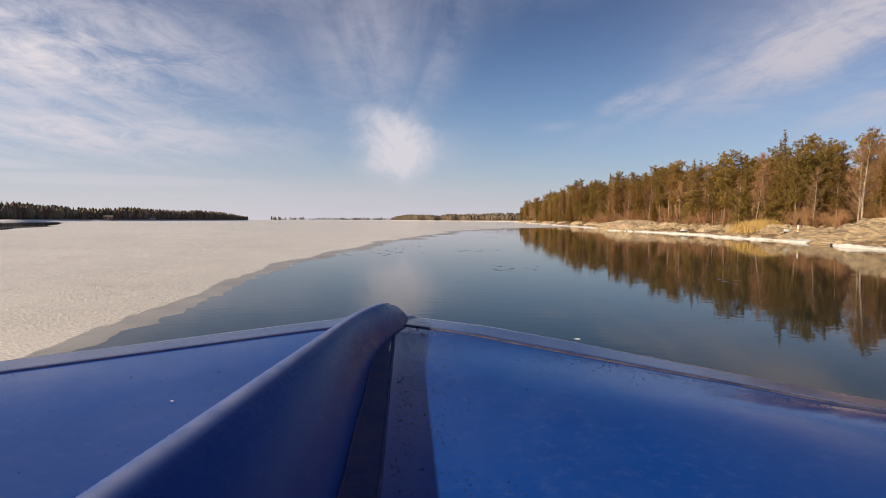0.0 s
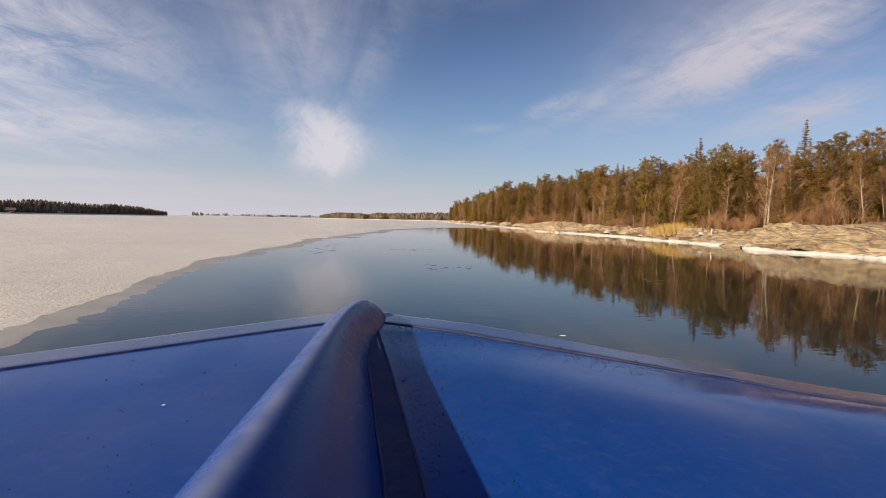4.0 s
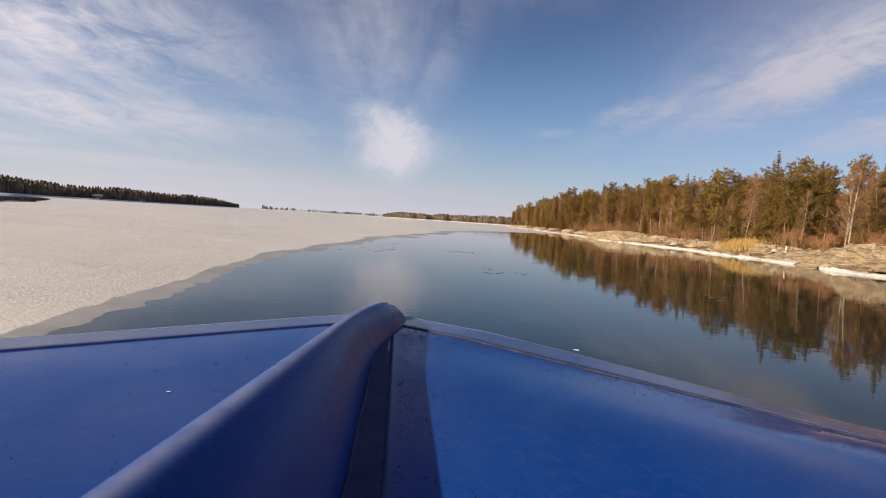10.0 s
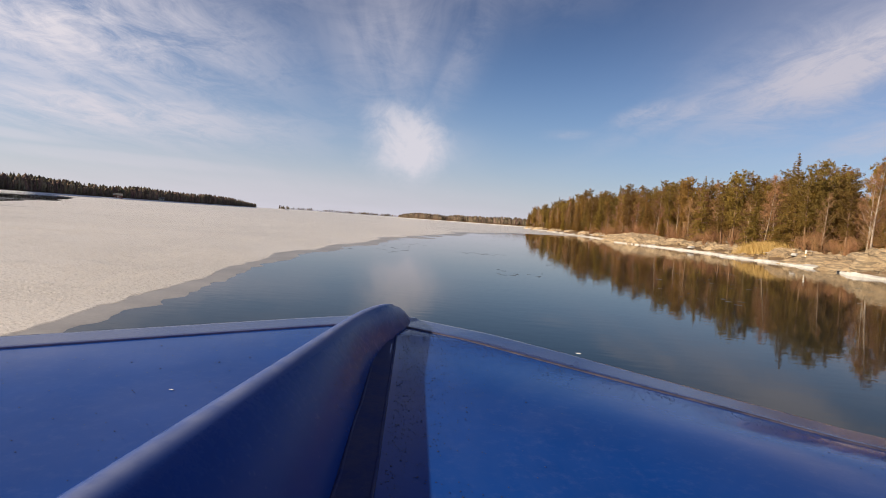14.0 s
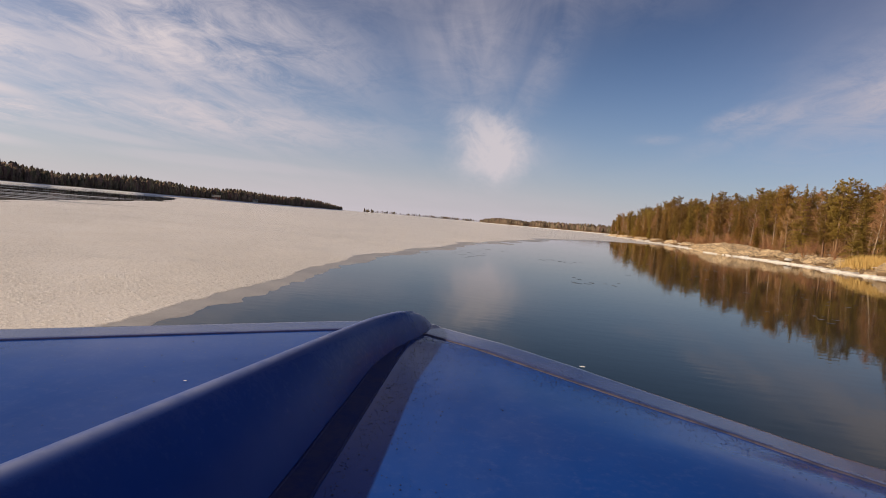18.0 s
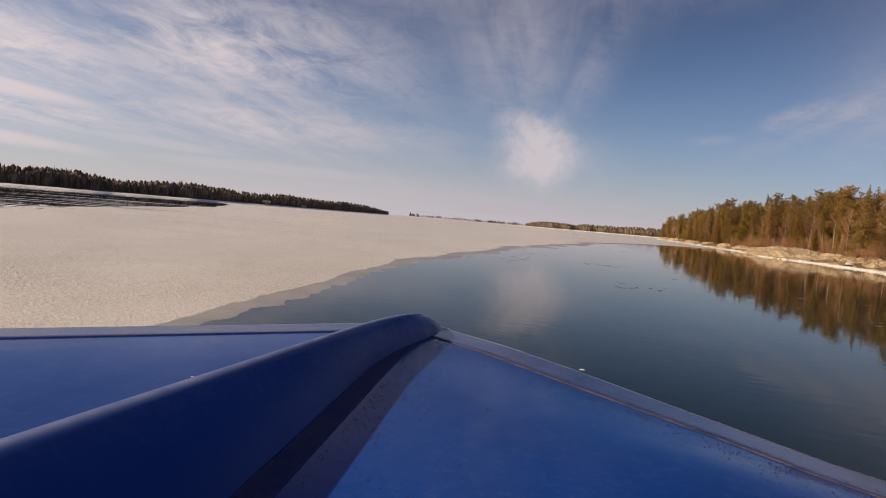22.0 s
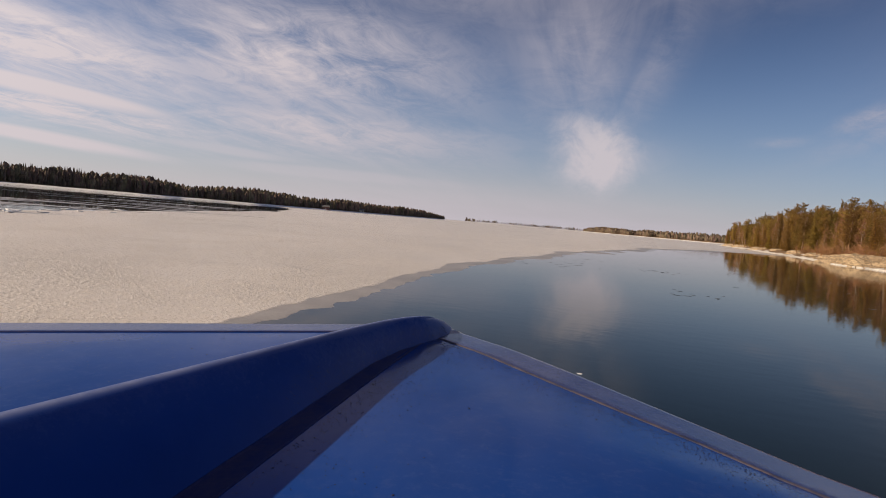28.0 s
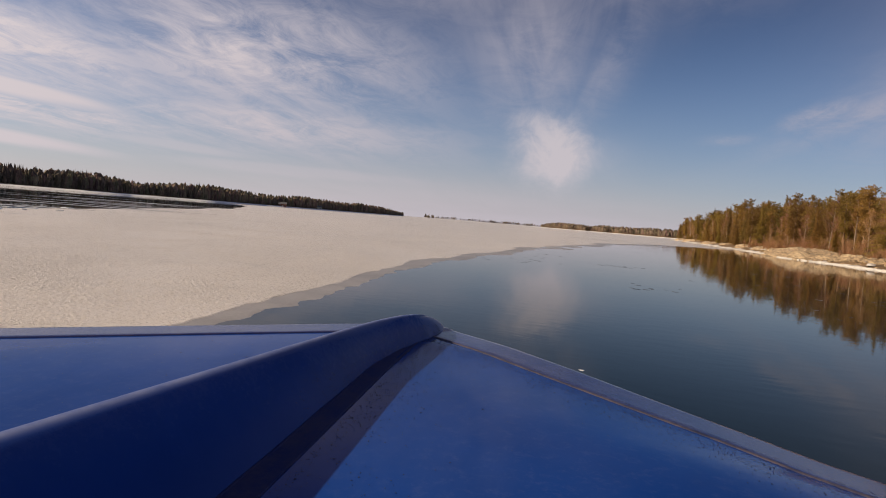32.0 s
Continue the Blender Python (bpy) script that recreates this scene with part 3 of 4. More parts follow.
def outcrop(y, c, rx, ry, rz, turn, label, shapes=ROCKS):
    """A bedrock outcrop with a patch or two of snow lying in its hollows."""
    x = shore_x(y) + c
    ob = new("bedrock_outcrop", rnd.choice(shapes))
    ob.matrix_basis = pose(x, y, max(ground_z(x, y) - 0.12 * rz, -0.1), 0, 0, turn) @ Matrix.Diagonal((rx, ry, rz, 1))
    tagged(ob, label, "rock", "shore bedrock")
    return ob


for y, c, rx, ry, rz, turn in ((48, 3.4, 2.4, 5.0, 2.4, 6), (39, 3.6, 2.6, 4.4, 2.8, -6), (56, 3.2, 2.1, 3.6, 1.6, 10), (63, 2.6, 1.5, 2.8, 1.2, 0), (30, 4.2, 3.0, 5.0, 2.0, 4), (69, 3.0, 1.6, 2.6, 1.2, 20), (43.5, 2.2, 1.3, 2.0, 1.2, 30), (52, 1.9, 1.2, 2.2, 1.0, -20), (108, 3.2, 2.0, 4.0, 1.4, 10), (93, 2.6, 1.6, 3.0, 1.2, -8),
                               (128, 5.0, 4.5, 14, 1.7, 5), (116, 4.0, 2.6, 7, 1.1, 8), (141, 5.5, 3.5, 8, 1.4, -4), (88, 3.6, 1.8, 4.5, 0.9, 3), (100, 4.0, 2.0, 4.5, 1.0, 7), (79, 4.2, 1.6, 2.6, 0.8, 30),
                               (20, 4.0, 3.0, 5.0, 1.4, 0), (160, 4.5, 3, 8, 1.2, 4), (185, 4.5, 3, 9, 1.2, 4), (215, 4.0, 3, 10, 1.2, 2), (260, 4.5, 3, 12, 1.3, 2), (300, 4.5, 4, 16, 1.4, 4), (390, 4.5, 4, 20, 1.5, 4), (470, 4.5, 4, 22, 1.6, 4)):
    outcrop(y, c, rx, ry, rz, turn, "smooth pale tan granite bedrock at the water's edge")
for y, c, rx, ry, rz, turn in ((42, 4.6, 4.2, 8.5, 2.9, 3), (33, 5.0, 4.0, 7.0, 3.2, -4), (51, 3.8, 3.2, 6.5, 1.9, 8), (60, 2.6, 2.4, 6.0, 1.1, 4), (45, 3.0, 1.8, 7.0, 0.9, 2), (36, 3.4, 2.0, 6.0, 1.0, -3), (126, 4.0, 4.4, 16, 1.9, 4)):
    outcrop(y, c, rx, ry, rz, turn, "broad smooth hump of tan granite sloping to the water", HUMPS)
for i in range(260):
    y = 24 + 150 * rnd.random() ** 1.4
    c = 0.3 + 6.5 * rnd.random() ** 1.4
    s = rnd.uniform(0.2, 0.6) * (1.6 if rnd.random() < 0.12 else 1)
    x = shore_x(y) + c
    ob = new("boulder", rnd.choice(ROCKS))
    ob.matrix_basis = pose(x, y, ground_z(x, y), rnd.uniform(-12, 12), rnd.uniform(-12, 12), rnd.uniform(0, 360)) @ Matrix.Diagonal((s, s * rnd.uniform(0.8, 1.7), s * rnd.uniform(0.5, 0.9), 1))
    tagged(ob, "weathered granite boulder lying on the brown shore", "boulder", "shore boulders")
for i in range(48):
    y = rnd.uniform(26, 200)
    c = rnd.uniform(1.0, 9.0)
    x = shore_x(y) + c
    ob = new("snow_patch", rnd.choice(SNOWS))
    ob.matrix_basis = pose(x, y, ground_z(x, y) + 0.03, 0, 0, rnd.uniform(-25, 25)) @ Matrix.Diagonal((rnd.uniform(0.3, 0.9), rnd.uniform(0.6, 2.6), rnd.uniform(0.12, 0.3), 1))
    tagged(ob, "leftover patch of old snow on the shore", "snow patch", "snow patches")


# ---------------------------------------------------------------- trees
def tuft(soup, rng, centre, size, flat=0.5, count=5):
    """A clump of small leaves or needle sprays: crossed slivers."""
    for _ in range(count):
        d = Vector((rng.gauss(0, 1), rng.gauss(0, 1), rng.gauss(0, flat))).normalized()
        s = d.cross(Vector((rng.gauss(0, 1), rng.gauss(0, 1), rng.gauss(0, 1)))).normalized() * size * rng.uniform(0.11, 0.25)
        p = centre + Vector((rng.gauss(0, 1), rng.gauss(0, 1), rng.gauss(0, flat))) * size * 0.45
        tip = p + d * size * rng.uniform(0.7, 1.25)
        soup.face(tuple(p - s * 0.6), tuple(p + s * 0.6), tuple(p + d * size * 0.55 + s), tuple(tip))


def crooked(rng, height, bend, steps=8):
    """Points of a trunk that leans and wavers a little."""
    ax, ay, ph = rng.uniform(-bend, bend), rng.uniform(-bend, bend), rng.uniform(0, 6)
    return [Vector((ax * (i / steps) ** 1.5 * height + 0.012 * height * math.sin(ph + 5 * i / steps), ay * (i / steps) ** 1.5 * height + 0.012 * height * math.cos(ph + 4 * i / steps), height * i / steps)) for i in range(steps + 1)]


def along(points, t):
    k = min(int(t * (len(points) - 1)), len(points) - 2)
    return points[k].lerp(points[k + 1], t * (len(points) - 1) - k)


def spruce(seed, h):
    rng = random.Random(seed)
    spine = crooked(rng, h, 0.015)
    trunk, crown = Soup(), Soup()
    trunk.tube(spine, [0.016 * h * (1 - 0.93 * i / 8) for i in range(9)], 7)
    z = 0.10 * h
    while z < 0.985 * h:
        t = z / h
        reach = (0.235 * h * (1 - t) ** 0.95 + 0.005 * h) * rng.uniform(0.78, 1.12)
        base = along(spine, t)
        for k in range(rng.randint(5, 8) if t < 0.85 else 4):
            if rng.random() < 0.10:
                continue
            a, r = rng.uniform(0, 2 * math.pi), reach * rng.uniform(0.6, 1.15)
            out = Vector((math.cos(a), math.sin(a), 0))
            droop = (0.42 - 0.75 * t) * r
            m = max(2, int(r / 0.30))
            trunk.tube([base, base + out * r * 0.9 + Vector((0, 0, -droop * 0.8))], [0.012 + 0.004 * r, 0.004], 3)
            for j in range(m + 1):
                s = (j + 0.6) / (m + 0.6)
                p = base + out * r * s + Vector((0, 0, -droop * s ** 1.3 + 0.05 * r * s * s))
                tuft(crown, rng, p, (0.25 * (1.05 - 0.45 * s) + 0.05) * (1.15 - 0.62 * t), 0.36, 10)
        z += h * rng.uniform(0.015, 0.027)
    return trunk, crown


def pine(seed, h):
    rng = random.Random(seed)
    spine = crooked(rng, h, 0.06)
    trunk, crown = Soup(), Soup()
    trunk.tube(spine, [0.018 * h * (1 - 0.85 * i / 8) for i in range(9)], 7)
    low = rng.uniform(0.26, 0.44)
    for i in range(58):
        t = low + (0.99 - low) * (i + rng.random()) / 58
        base = along(spine, min(t, 0.98))
        a = rng.uniform(0, 2 * math.pi)
        r = h * (0.165 * math.sin(math.pi * min(1, (1.06 - t) / (1.10 - low)) ** 0.75) + 0.035) * rng.uniform(0.5, 1.15)
        tip = base + Vector((math.cos(a) * r, math.sin(a) * r, r * rng.uniform(-0.15, 0.75)))
        mid = base.lerp(tip, 0.5) + Vector((0, 0, -0.08 * r))
        trunk.tube([base, mid, tip], [0.006 * h * (1.1 - t) + 0.012, 0.02, 0.007], 4)
        for j in range(8):
            p = mid.lerp(tip, rng.uniform(-0.2, 1.1)) + Vector((rng.gauss(0, 0.26), rng.gauss(0, 0.26), rng.gauss(0.1, 0.24))) * (0.5 + 0.06 * h)
            tuft(crown, rng, p, 0.21, 0.8, 24)
    return trunk, crown


def bare_tree(seed, h, twigs=26, thick=0.0135, up=1.0):
    """A leafless birch or alder: trunk and three orders of branches."""
    rng = random.Random(seed)
    spine = crooked(rng, h, 0.07)
    trunk, crown = Soup(), Soup()
    trunk.tube(spine, [thick * h * (1 - 0.92 * i / 8) for i in range(9)], 7)
    for i in range(twigs):
        t = 0.22 + 0.76 * (i + rng.random()) / twigs
        base = along(spine, min(t, 0.99))
        a = rng.uniform(0, 2 * math.pi)
        r = h * 0.30 * (1.08 - t) ** 0.75 * rng.uniform(0.5, 1.1)
        out = Vector((math.cos(a), math.sin(a), up * rng.uniform(0.6, 1.5))).normalized()
        tip = base + out * r + Vector((0, 0, 0.1 * r))
        mid = base.lerp(tip, 0.5) + Vector((rng.gauss(0, 0.05), rng.gauss(0, 0.05), -0.04)) * r
        trunk.tube([base, mid, tip], [0.30 * thick * h * (1.1 - t) + 0.008, 0.014, 0.006], 4)
        for j in range(9):
            p = base.lerp(tip, rng.uniform(0.25, 1.0))
            d = (out + Vector((rng.gauss(0, 0.6), rng.gauss(0, 0.6), rng.uniform(-0.2, 0.7)))).normalized()
            q = p + d * r * rng.uniform(0.25, 0.5)
            crown.tube([p, q], [0.010, 0.005], 3)
            for _ in range(8):
                s = p.lerp(q, rng.uniform(0.3, 1))
                e = s + (d + Vector((rng.gauss(0, 0.7), rng.gauss(0, 0.7), rng.gauss(0, 0.5)))).normalized() * rng.uniform(0.25, 0.7)
                crown.tube([s, e], [0.007, 0.003], 3)
    return trunk, crown


def bush(seed, h):
    """Bare shore brush: many thin stems from one root."""
    rng = random.Random(seed)
    trunk, crown = Soup(), Soup()
    for i in range(14):
        a, lean = rng.uniform(0, 6.28), rng.uniform(0.05, 0.5)
        tip = Vector((math.cos(a) * lean, math.sin(a) * lean, rng.uniform(0.6, 1.0))) * h
        mid = tip * 0.5 + Vector((rng.gauss(0, 0.04), rng.gauss(0, 0.04), 0.05)) * h
        trunk.tube([Vector((0, 0, -0.1)), mid, tip], [0.020, 0.014, 0.005], 4)
        for _ in range(12):
            p = mid.lerp(tip, rng.uniform(-0.5, 1.0))
            e = p + Vector((rng.gauss(0, 0.5), rng.gauss(0, 0.5), rng.uniform(0.1, 0.9))).normalized() * h * rng.uniform(0.12, 0.3)
            crown.tube([p, e], [0.009, 0.004], 3)
    return trunk, crown


TREES = {}
for kind, maker, heights, wood, leaf, label, crown_label in (
        ("spruce_tree", spruce, (11.5, 10.0, 12.5), BARK, NEEDLE, "tall dark olive-green spruce on the rocky shore", "drooping olive needle boughs"),
        ("pine_tree", pine, (10.5, 9.0, 11.5), BARK, PINE, "sunlit pine with a reddish trunk and ragged crown", "ragged olive-green needle crown"),
        ("birch_tree", bare_tree, (11.0, 12.5), BIRCH, TWIG, "leafless pale-barked birch among the conifers", "fine bare reddish twigs"),
        ("alder_tree", bare_tree, (9.0, 10.5, 7.5), ALDER, TWIG, "leafless pale-stemmed alder at the edge of the woods", "fine bare brown twigs"),
        ("shore_bush", bush, (2.2, 3.0, 1.6), TWIG, TWIG, "leafless reddish-brown brush above the waterline", "fine bare twigs"),
        ("young_spruce", spruce, (4.0, 5.2), BARK, NEEDLE, "small dense young spruce at the wood's edge", "dense olive needle boughs")):
    TREES[kind] = []
    for i, h in enumerate(heights):
        trunk, crown = maker(100 + 17 * i + len(kind), h)
        TREES[kind].append((trunk.mesh("trunk", wood, True), crown.mesh("crown", leaf), label, crown_label))


def plant(kind, x, y, z, scale, turn):
    trunk, crown, label, crown_label = TREES[kind][rnd.randrange(len(TREES[kind]))]
    root = thing(kind, label, "bush" if "bush" in kind else "tree", pose(x, y, z - 0.06, rnd.uniform(-2, 2), rnd.uniform(-2, 2), turn) @ Matrix.Diagonal((scale, scale, scale * rnd.uniform(0.92, 1.1), 1)), "shore woods")
    part("stem" if "bush" in kind else "trunk", trunk, root)
    part("crown", crown, root, crown_label)


def mix_at(y):
    """Which trees grow along the shore: (spruce, pine, birch, alder, young spruce) shares."""
    if y < 45:
        return (0.36, 0.38, 0.02, 0.18, 0.06)
    if y < 75:
        return (0.38, 0.30, 0.03, 0.23, 0.06)
    if y < 125:
        return (0.32, 0.34, 0.02, 0.26, 0.06)
    return (0.24, 0.50, 0.02, 0.18, 0.06)


KINDS = ("spruce_tree", "pine_tree", "birch_tree", "alder_tree", "young_spruce")
taken = []
for y0, y1, rows, step in ((14, 60, 6, 2.2), (60, 130, 6, 2.5), (130, 250, 5, 4.0), (250, 350, 4, 6.0), (350, 545, 3, 7.5)):
    y = y0
    while y < y1:
        for row in range(rows):
            yy, c = y + rnd.uniform(-0.5, 0.5) * step, 4.9 + row * 2.6 + rnd.uniform(-1.5, 1.6) + 2.2 * wobble(y * 0.06, 20.0)
            c += 4.2 * math.exp(-((yy - 42) / 11) ** 2) + 4.0 * math.exp(-((yy - 128) / 14) ** 2)
            x = shore_x(yy) + c
            if any((x - a) ** 2 + (yy - b) ** 2 < 1.6 for a, b in taken[-40:]):
                continue
            taken.append((x, yy))
            kind = rnd.choices(KINDS, mix_at(yy))[0]
            if row == 0 and rnd.random() < 0.6:
                kind = rnd.choice(("alder_tree", "alder_tree", "young_spruce", "spruce_tree"))
            plant(kind, x, yy, ground_z(x, yy), rnd.uniform(0.74, 1.10) * (0.56 + 0.31 * min(1, max(0, (yy - 38) / 34)) + 0.38 * min(1, max(0, (yy - 90) / 160))), rnd.uniform(0, 360))
        y += step
for i in range(290):
    y = 20 + 190 * rnd.random() ** 1.4
    x = shore_x(y) + 2.4 + 3.4 * rnd.random() + 2.2 * math.exp(-((y - 44) / 9) ** 2) + 3.5 * math.exp(-((y - 128) / 14) ** 2)
    x += 4.5 * math.exp(-((y - 76) / 6) ** 4)
    plant("shore_bush", x, y, ground_z(x, y), rnd.uniform(0.6, 1.2), rnd.uniform(0, 360))
plant("birch_tree", shore_x(58) + 5.0, 58, ground_z(shore_x(58) + 5.0, 58), 0.80, 40)
plant("birch_tree", shore_x(60) + 5.6, 60, ground_z(shore_x(60) + 5.6, 60), 0.62, 140)

# dry grass over the open shore
soup = Soup()
for i in range(9000):
    y = 24 + 180 * rnd.random() ** 1.5
    c = 1.2 + 6.5 * rnd.random()
    x = shore_x(y) + c
    if wobble(x * 0.5, y * 0.3, 14.0) < -0.05:
        continue
    z = ground_z(x, y)
    a, h = rnd.uniform(0, 6.28), rnd.uniform(0.12, 0.42)
    d, lean = Vector((math.cos(a), math.sin(a), 0)) * 0.035, Vector((rnd.gauss(0, 0.45), rnd.gauss(0, 0.45), 1)) * h
    soup.face((x - d.x, y - d.y, z - 0.02), (x + d.x, y + d.y, z - 0.02), (x + lean.x, y + lean.y, z + lean.z))
tagged(new("dry_grass", soup.mesh("dry_grass", GRASS)), "tufts of dry golden grass on the shore", "grass", kind="stuff")

# yellow reed bed behind a rock
soup = Soup()
for i in range(5200):
    y, c = rnd.gauss(76, 1.9), rnd.gauss(3.0, 0.8)
    x = shore_x(y) + c
    z = ground_z(x, y)
    a, h = rnd.uniform(0, 6.28), rnd.uniform(0.6, 1.35)
    d, lean = Vector((math.cos(a), math.sin(a), 0)) * 0.02, Vector((rnd.gauss(0, 0.12), rnd.gauss(0, 0.12), 1)) * h
    soup.face((x - d.x, y - d.y, z), (x + d.x, y + d.y, z), (x + d.x * 0.4 + lean.x, y + d.y * 0.4 + lean.y, z + lean.z))
tagged(new("reed_bed", soup.mesh("reed_bed", REED)), "patch of dry yellow reeds by the shore rocks", "reeds", kind="stuff")


# small marker on the rocks at the water's edge
x, y = shore_x(62) + 0.9, 62.0
marker = thing("marker_post", "small white marker post with a yellow band on the shore rock", "marker", pose(x, y, ground_z(x, y) - 0.1))
for name, radii, z0, z1, mat, label in (("foot", (0.17, 0.13), 0.0, 0.35, ROCK, "rough stone foot"), ("post", (0.10, 0.09), 0.35, 1.25, CHIP, "white painted post"), ("band", (0.115, 0.115), 0.78, 0.95, REED, "yellow band"), ("cap", (0.12, 0.03), 1.25, 1.36, CHIP, "white cap")):
    tube = Soup()
    tube.tube([Vector((0, 0, z0)), Vector((0, 0, z1))], list(radii), 10)
    tube.f.append(tuple(range(10, 20)))
    part(name, tube.mesh(name, mat), marker, label)


# ---------------------------------------------------------------- distant woods
def far_tree(soup, rng, x, y, z, h, spiky=0.7):
    """A far tree: ragged tiers round a stem, or a rounded bare crown."""
    turn, sides = rng.uniform(0, 6.28), 6
    if rng.random() < spiky:
        tiers = [(0.02, 0.10), (0.22, 0.150), (0.45, 0.110), (0.66, 0.075), (0.85, 0.035), (1.0, 0.003)]
    else:
        tiers = [(0.0, 0.04), (0.25, 0.10), (0.48, 0.19), (0.70, 0.20), (0.88, 0.12), (0.98, 0.02)]
    start = len(soup.v)
    for t, r in tiers:
        for k in range(sides):
            a = turn + 6.283 * k / sides
            rr = r * h * rng.uniform(0.45, 1.15)
            soup.v.append((x + rr * math.cos(a), y + rr * math.sin(a), z + h * (t + rng.uniform(-0.05, 0.05))))
    for i in range(len(tiers) - 1):
        for k in range(sides):
            a, b = start + i * sides + k, start + i * sides + (k + 1) % sides
            soup.f.append((a, b, b + sides, a + sides))


soup, back_rng = Soup(), random.Random(21)
for i in range(1500):
    y = 8 + 520 * back_rng.random() ** 1.2
    c = 17 + 34 * back_rng.random() * min(1, (560 - y) / 120)
    x = shore_x(y) + c
    far_tree(soup, back_rng, x, y, ground_z(x, y) - 0.3, back_rng.uniform(5.5, 8.0) * (1 + 0.5 * min(1, max(0, (y - 90) / 160))), 0.5)
tagged(new("backwoods", soup.mesh("backwoods", SUNNY_WOOD)), "deeper mixed woods behind the shore trees", "woods", kind="stuff")


def polar(az, d):
    return d * math.sin(radians(az)), d * math.cos(radians(az))


def far_shore(name, stops, depth, tree, count, mat, label, spiky, seed, snow=2.5, rise=3.0):
    """A far shore along stops (azimuth, metres): low ground, a snow line and woods."""
    rng = random.Random(seed)
    land, trees, strip = Soup(), Soup(), Soup()
    total = len(stops) - 1

    def at(s):
        k = min(int(s * total), total - 1)
        (a0, d0), (a1, d1) = stops[k], stops[k + 1]
        f = s * total - k
        return polar(a0 + (a1 - a0) * f, d0 + (d1 - d0) * f + d0 * 0.02 * wobble(s * 23, seed))

    m = 120
    for i in range(m + 1):
        s = i / m
        x, y = at(s)
        d = math.hypot(x, y)
        ux, uy = x / d, y / d
        taper = min(1.0, 14 * s + 0.15, 14 * (1 - s) + 0.15)
        for c, z in ((-2, -0.3), (0, 0.25), (0.33 * depth, 1.7), (depth * 0.5, rise), (depth, rise * 0.6)):
            land.v.append((x + ux * c * taper, y + uy * c * taper, z * (taper if c > 0 else 1)))
        wide = snow * (1 + 0.6 * wobble(s * 40, seed + 3))
        for c, z in ((-wide - 0.08 * depth, 0.04), (-0.06 * depth, 0.8), (0.10 * depth, 1.3)):
            strip.v.append((x + ux * c, y + uy * c, z))
        if i:
            for k in range(4):
                a = (i - 1) * 5 + k
                land.f.append((a, a + 1, a + 6, a + 5))
            for k in range(2):
                a = (i - 1) * 3 + k
                strip.f.append((a, a + 1, a + 4, a + 3))
    for i in range(count):
        s = rng.random()
        x, y = at(s)
        d = math.hypot(x, y)
        taper = min(1.0, 12 * s + 0.2, 12 * (1 - s) + 0.25)
        c = (0.34 * depth + rng.random() ** 1.3 * 0.66 * depth) * max(taper, 0.3)
        z = rise * min(1, c / (depth * 0.5)) * taper
        far_tree(trees, rng, x + x / d * c, y + y / d * c, z - 0.3, tree * rng.choice((0.6, 0.7, 0.75, 0.8, 0.8, 0.85, 0.9, 1.1)) * rng.uniform(0.85, 1.12) * (0.55 + 0.45 * taper) * (1 + 0.4 * wobble(s * 13, seed + 8)), spiky)
    tagged(new(name + "_land", land.mesh(name + "_land", SOIL)), label + ": low ground", "ground", kind="structure")
    tagged(new(name + "_snow", strip.mesh(name + "_snow", BRIGHT_SNOW)), "bright band of snow along the far waterline", "snow", kind="structure")
    tagged(new(name + "_woods", trees.mesh(name + "_woods", mat)), label, "woods", kind="stuff")


far_shore("left_shore", [(-100, 420), (-75, 400), (-58, 420), (-47, 470), (-37, 560), (-29, 720), (-24, 900), (-19.5, 1200)], 70, 10.2, 13000, FAR_WOOD, "dark spruce woods on the far shore", 0.62, 3, 3.5, 3.0)
far_shore("islet", [(-17.6, 1900), (-17.1, 1880), (-16.6, 1900)], 30, 10, 40, FAR_WOOD, "tiny wooded islet near the horizon", 0.5, 5, 4.0, 2.0)
far_shore("horizon_shore", [(-16.8, 3300), (-12, 3200), (-9, 3300), (-5.5, 3200)], 60, 13, 260, FAR_WOOD, "thin line of woods on the horizon", 0.5, 6, 8.0, 2.0)
far_shore("far_point", [(-6.6, 1700), (-4, 1500), (-1, 1350), (3, 1150), (8, 950), (14, 780), (20, 650)], 60, 11.0, 6500, FAR_WOOD, "hazy low woods on a distant point", 0.45, 7, 6.0, 4.0)


